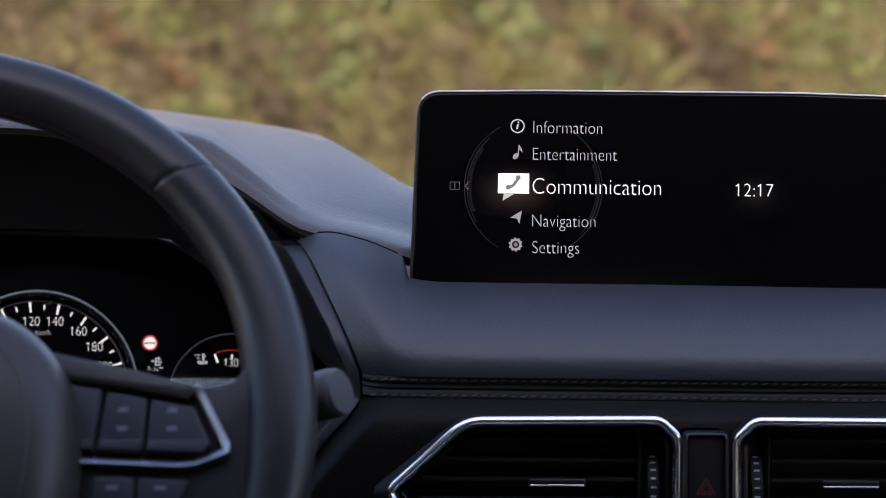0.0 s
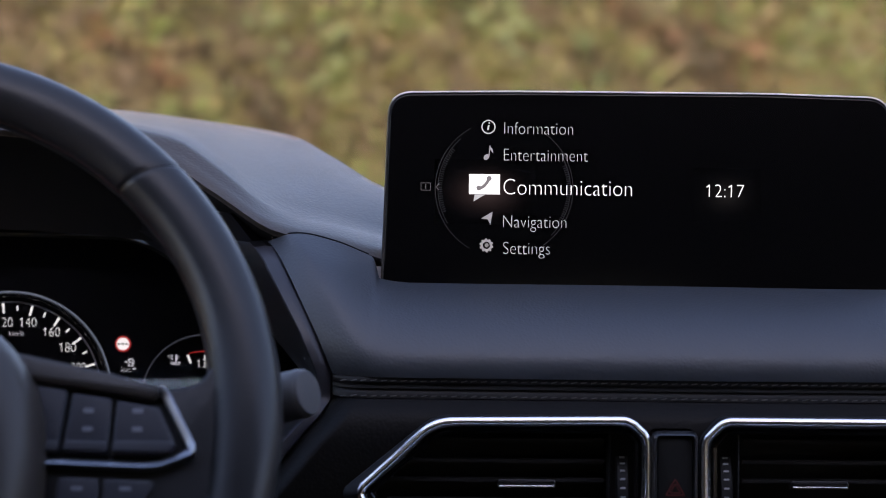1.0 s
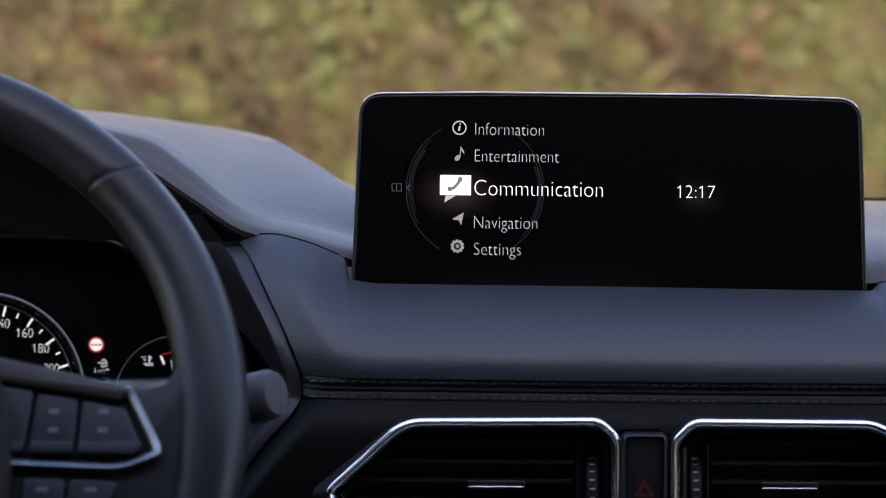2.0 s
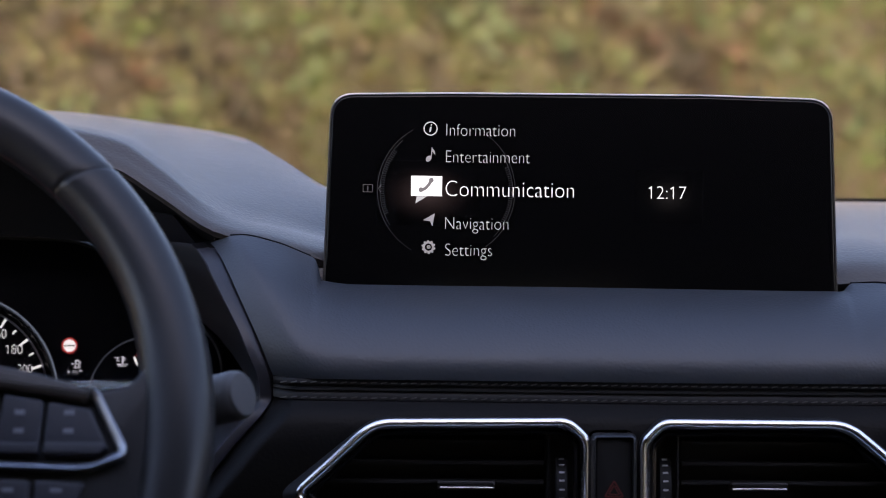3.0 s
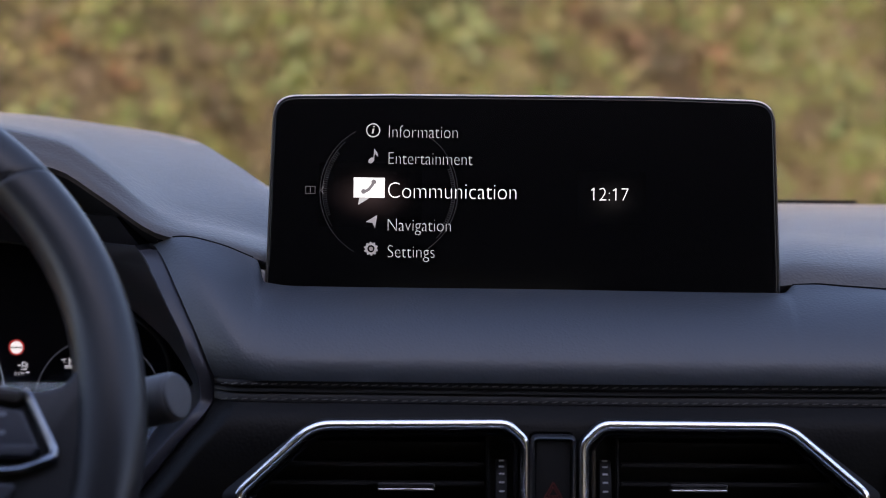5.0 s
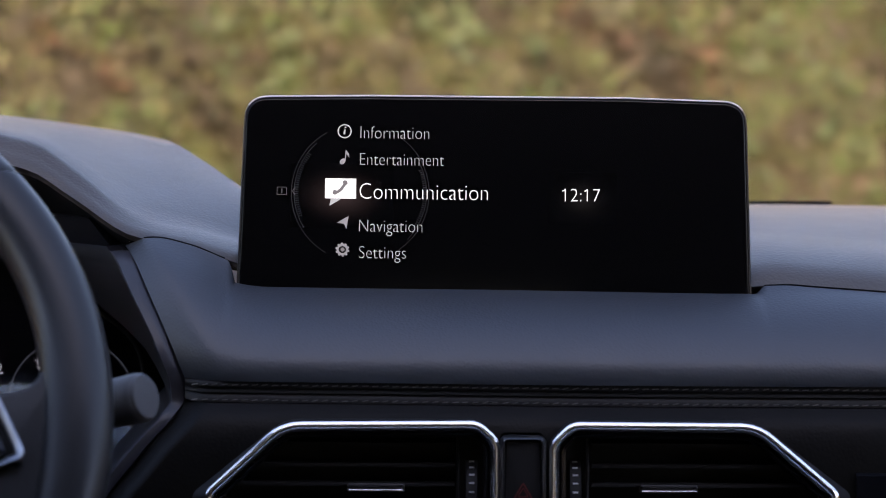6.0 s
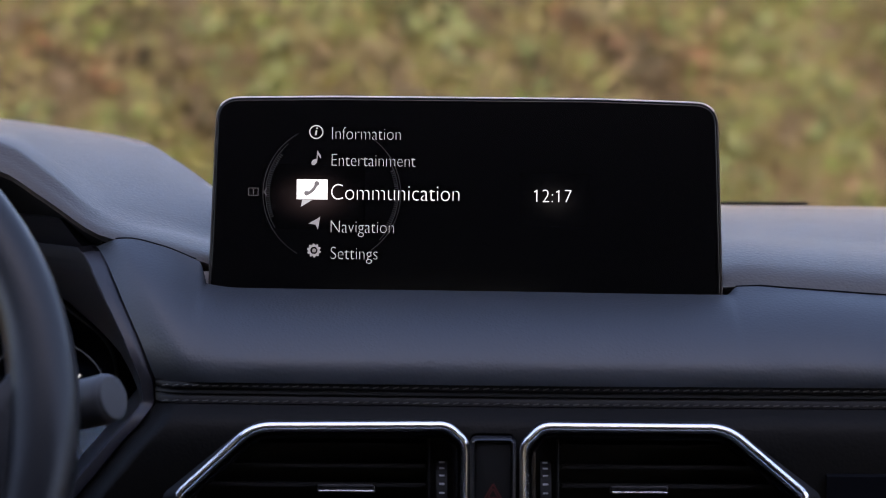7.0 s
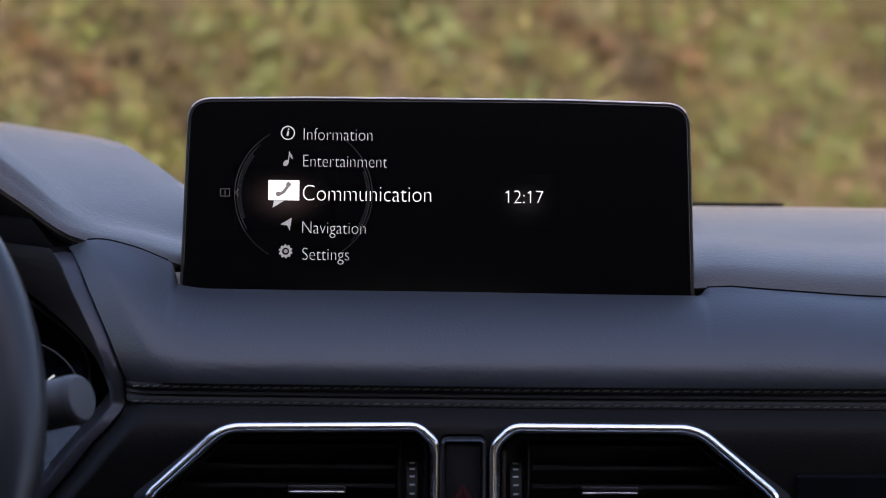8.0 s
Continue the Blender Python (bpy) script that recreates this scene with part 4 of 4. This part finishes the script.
lettering("km", (262.5 - 66) * UNIT, (692 - 655) * UNIT, 0.0008, 16 * UNIT, 9 * UNIT, DIAL_DIM, cluster, "small lit unit")
strokes("range_dashes", 285, 649, [(-3, -1, 3, 0.8)], DIAL_DIM, "lit dashes")
temp = ring_part("gauge_ring", (410 - 66) * UNIT, -8 * UNIT, 112 * UNIT, -30, 175, 0.0003, 0.0004, GAUGE_GLOW, label="thin ring of the temperature dial")
strokes("temperature_symbol", 355, 632, [(-10, -7, -8, -5), (-6, -7, -1, -6), (-6, -7, -5, 0), (-6, -1, -1, 0), (3, -9, 5, 4), (5, -6, 9, -5), (5, -3, 9, -2), (-6, 5, 12, 6.4), (-4, 8, 10, 9.4)], DIAL_DIM, "lit coolant temperature symbol")
lettering("130", (410 - 66) * UNIT, (692 - 646) * UNIT, 0.0008, 22 * UNIT, 14 * UNIT, DIAL_GLOW, temp, "white lit temperature figure", centre=True)
part("red_arc", band(arc((410 - 66) * UNIT, -8 * UNIT, 83 * UNIT, 62, 110, 24), [(-0.0002, 0.0006), (0.0002, 0.0006), (0.0002, 0.0009), (-0.0002, 0.0009)], closed=False), RED_GLOW, temp, "dim red arc", smooth=False)
for deg, r0, r1, w in ((112, 66, 82, 1.8), (90, 68, 76, 1.3), (70, 68, 78, 1.3), (40, 66, 80, 1.8)):
    a = radians(deg)
    d, s, o = Vector((math.cos(a), math.sin(a))), Vector((-math.sin(a), math.cos(a))), Vector((344 * UNIT, -8 * UNIT))
    icon("tick", [o + d * r0 * UNIT - s * w * UNIT, o + d * r1 * UNIT - s * w * UNIT, o + d * r1 * UNIT + s * w * UNIT, o + d * r0 * UNIT + s * w * UNIT], DIAL_GLOW, 0.0008, parent=temp)

rows, rise = [], 0.012
for i in range(33):
    bend = min(1.0, max(0.0, (i / 32 - 0.39) / 0.28))
    rise += 0.15 / 32 * (0.09 + 0.38 * bend * bend * (3 - 2 * bend))
    rows.append([(-0.105 + 0.255 * u / 12, 0.090 - 0.15 * i / 32, rise) for u in range(13)])
# blue mirror tint stands in for bluer sky in the reflection
lens = part("lens", sheet(rows), pane("cluster_lens", 0.026, (0.96, 0.96, 0.97), 0.06, (0.42, 0.60, 0.85), 1.45), cluster, "clear curved lens with a sky reflection")
lens.visible_shadow = False

# ---- steering wheel ----
wheel = thing("steering_wheel", pose(-0.2416, 1.21, 1.012, 60.5, 0, 0), "black leather steering wheel with switches on its spokes", "steering wheel")
SEAMS = [42.6, 137.4, 218, 322]


def seam_at(s, u):
    """The seam runs askew across the rim."""
    return s + 1.8 * (1 - u) * (1 if s in (42.6, 218) else -1)


def rim():
    angles = sorted(set([1.5 * k for k in range(240)] + [s + 0.2 * k for s in SEAMS for k in range(-24, 25)]))
    rows = []
    for deg in angles:
        a = radians(deg)
        fat = 1 + 0.10 * sum(math.exp(-(((deg - c + 180) % 360 - 180) / 16) ** 2) for c in (0, 180))
        row = []
        for u, w in oval(0.0148 * fat, 0.0140 * fat, 24):
            g = 1 - 0.05 * sum(math.exp(-((deg - seam_at(s, u / 0.0148)) / 0.35) ** 2) for s in SEAMS)
            u, w = u * g, w * g
            r = 0.1722 - 0.0148 * (fat - 1) + u
            row.append((r * math.cos(a), r * math.sin(a), w))
        rows.append(row)
    return sheet(rows, loop=True, ring=True)


part("rim", rim(), WHEEL_LEATHER, wheel, "smooth black leather rim")
for s in SEAMS:
    a = radians(s)
    pts = [Matrix.Rotation(radians(seam_at(s, math.cos(f))), 4, "Z") @ Vector((0.1722 + 0.0141 * math.cos(f), 0, 0.0134 * math.sin(f))) for f in [2 * math.pi * k / 32 for k in range(32)]]
    t = Vector((-math.sin(a), math.cos(a), 0))
    rows = [[p + t * 0.0006, p + (p - Vector((0.1722 * math.cos(a), 0.1722 * math.sin(a), 0))).normalized() * 0.0003, p - t * 0.0006] for p in pts]
    part("seam", sheet(rows, ring=True), BLACK, wheel, "dark seam line")
bm = bmesh.new()
for k in range(190):
    deg = 10 + 160 * k / 189
    a = radians(deg)
    c = Matrix.Rotation(a, 4, "Z") @ Matrix.Translation((0.1722 - 0.0143, 0, 0.0035)) @ Matrix.Rotation(radians(28), 4, "X")
    bmesh.ops.create_cube(bm, size=1, matrix=c @ Matrix.Diagonal((0.0007, 0.0018, 0.0008, 1)))
part("rim_stitching", bm, RED_THREAD, wheel, "fine dark red stitching inside the rim", smooth=False)


def superoval(cx, cy, a, b, n=64, p=2.6):
    out = []
    for k in range(n):
        c, s = math.cos(2 * math.pi * k / n), math.sin(2 * math.pi * k / n)
        out.append(Vector((cx + a * math.copysign(abs(c) ** (2 / p), c), cy + b * math.copysign(abs(s) ** (2 / p), s))))
    return out


rows = []
for f, h in ((1.0, -0.02), (1.0, 0.012), (0.985, 0.022), (0.94, 0.031), (0.87, 0.0375), (0.80, 0.0405), (0.775, 0.0412), (0.765, 0.0406), (0.75, 0.0412), (0.5, 0.0455), (0.2, 0.0475), (0.05, 0.048)):
    rows.append([(p.x, p.y, h) for p in superoval(0, -0.022 * 1.0, 0.0860 * f, 0.076 * f)])
part("hub_pad", sheet(rows, loop=True), HUB_SKIN_WARM, wheel, "padded black hub cover with a raised face")

# one spoke with its switches; the other mirrors it
for side in (1, -1):
    def flip(pts):
        pts = [Vector((p[0] * side, p[1])) for p in pts]
        return pts if side == 1 else pts[::-1]
    body = flip(rounded([(0.06, -0.050), (0.120, -0.048), (0.165, -0.034), (0.172, 0.040), (0.162, 0.038), (0.150, 0.0195), (0.134, 0.0160), (0.112, 0.0215), (0.06, 0.034)], [0.004, 0.01, 0.006, 0.003, 0.004, 0.012, 0.006, 0.02, 0.004], 6))
    spoke = part("spoke", plate(body, -0.012, 0.0085, 0.0018), WHEEL_LEATHER, wheel, "dark padded spoke")
    top = flip(rounded([(0.066, 0.0200), (0.112, 0.0130), (0.1310, 0.0095), (0.1345, 0.0150), (0.112, 0.0222), (0.066, 0.0325)], 0.003, 5))
    part("upper_bar", plate(top, 0.004, 0.0150, 0.0022), SPOKE_BAR_WARM, spoke, "satin dark bar over the switches")
    line = [Vector((0.1335 * side, 0.0152)), Vector((0.1362 * side, 0.0125)), Vector((0.1480 * side, -0.0105)), Vector((0.1478 * side, -0.0140)), Vector((0.1350 * side, -0.0192)), Vector((0.128 * side, -0.0199)), Vector((0.084 * side, -0.0182))]
    fine = []
    for i in range(len(line) - 1):
        fine += [line[i].lerp(line[i + 1], k / 6) for k in range(6)]
    fine.append(line[-1])
    part("metal_trim", band(fine, [(u * side, w) for u, w in ((-0.0019, 0.0100), (-0.0019, 0.0135), (-0.0012, 0.0141), (0.0015, 0.0128), (0.0019, 0.0120), (0.0019, 0.0100))], closed=False), TRIM_METAL, spoke, "satin metal trim")
    well = flip(rounded([(0.074, -0.0175), (0.135, -0.0185), (0.1450, -0.0125), (0.1345, 0.0120), (0.074, 0.0220)], 0.002, 4))
    part("switch_well", plate(well, 0.0, 0.0094), BLACK, spoke, "black switch recess")
    for quad in ([(0.078, -0.0140), (0.0905, -0.0142), (0.0935, 0.0148), (0.078, 0.0170)], [(0.0925, -0.0142), (0.1120, -0.0146), (0.1130, 0.0108), (0.0955, 0.0136)], [(0.1140, -0.0146), (0.1385, -0.0148), (0.1418, -0.0110), (0.1335, 0.0068), (0.1150, 0.0104)]):
        key = part("switch", plate(flip(rounded(quad, 0.0022, 5)), 0.004, 0.0128, 0.0012), BUTTON, spoke, "dark grey push switch")
        lip = [quad[0], quad[1], (quad[1][0] + (quad[2][0] - quad[1][0]) * 0.25, -0.0095), (quad[0][0] + 0.0008, -0.0092)] if len(quad) == 4 else [quad[0], quad[1], quad[2], (0.1400, -0.0092), (quad[0][0] + 0.0004, -0.0092)]
        part("switch_lip", plate(flip(rounded(lip, 0.0014, 4)), 0.006, 0.0146, 0.0009), BUTTON, key, "raised lower lip")
        if quad[0][0] > 0.09:
            x = quad[0][0] + 0.0105
            for y in (0.0050, -0.0035):
                part("symbol", block(*sorted(((x - 0.0022) * side, (x + 0.0022) * side)), y - 0.0011, y + 0.0011, 0.0127, 0.0130), FAINT, key, "worn grey switch symbol", smooth=False)
    for quad in ([(0.0905, -0.040), (0.1085, -0.040), (0.1090, -0.0255), (0.0910, -0.0250)], [(0.1105, -0.040), (0.128, -0.038), (0.1330, -0.0265), (0.1110, -0.0255)]):
        key = part("lower_switch", plate(flip(rounded(quad, 0.002, 5)), 0.004, 0.0118, 0.0011), BUTTON, spoke, "dark grey lower switch")
        x = sum(q[0] for q in quad) / 4
        part("symbol", block(*sorted(((x - 0.0025) * side, (x + 0.0025) * side)), -0.0312, -0.0294, 0.0117, 0.0120), FAINT, key, "worn grey switch symbol", smooth=False)

# ---- wiper stalk ----
end = Vector((-0.0470, 1.268, 1.0205))
way = Vector((0.86, -0.46, 0.26)).normalized()
stalk = thing("wiper_stalk", Matrix.Translation(end) @ way.to_track_quat("Z", "Y").to_matrix().to_4x4(), "dark grey wiper stalk beside the steering column", "stalk")
part("arm", lathe([(0.0001, -0.135), (0.0075, -0.135), (0.0085, -0.060), (0.0098, -0.045), (0.0105, -0.024), (0.0105, -0.0215)]), BLACK, stalk, "black stalk arm")
part("knob", lathe([(0.0001, -0.0214), (0.0106, -0.0214), (0.0114, -0.0205), (0.0116, -0.003), (0.0112, -0.0008), (0.0104, 0.0), (0.0001, 0.0001)]), KNOB, stalk, "round dark grey end knob")
part("end_cap", lathe([(0.0001, 0.0), (0.0104, 0.0), (0.0104, 0.0007), (0.0098, 0.0013), (0.0001, 0.0018)]), KNOB, stalk, "grey end cap")

# ---- windscreen ----
rows = [[(CENTRE + 0.73 * u, y + 0.06 * (1 - u * u), z) for u in [k / 10 - 1 for k in range(21)]] for y, z in ((1.775, 1.045), (1.46, 1.20), (1.12, 1.37), (0.78, 1.525))]
glass = tagged(part("window_1", sheet(rows), pane("windscreen_glass", 0.04, (0.93, 0.95, 0.94))), "clear sloping windscreen glass", "windscreen", kind="structure")
glass.visible_shadow = False

# ---- stitches along the seam ----
bm = bmesh.new()
bmesh.ops.create_cube(bm, size=1, matrix=Matrix.Rotation(radians(-9), 4, "Y") @ Matrix.Diagonal((0.0033, 0.0009, 0.0006, 1)))
bmesh.ops.bevel(bm, geom=bm.edges[:], offset=0.0002, segments=1, affect="EDGES")
first = part("stitch", bm, THREAD, seam, smooth=False)
jitter = random.Random(3)
for row, z in enumerate((1.0073, 0.9996)):
    for k in range(88):
        s = first if (row, k) == (0, 0) else new("stitch", first.data)
        s.parent = seam
        x = -0.0345 + 0.00505 * k + jitter.uniform(-0.0002, 0.0002)
        s.matrix_basis = pose(x, SEAM_Y - 0.0006, z - fall(x) + jitter.uniform(-0.00012, 0.00012), 0, jitter.uniform(-6, 6), 0)
        s.location -= ORIGIN
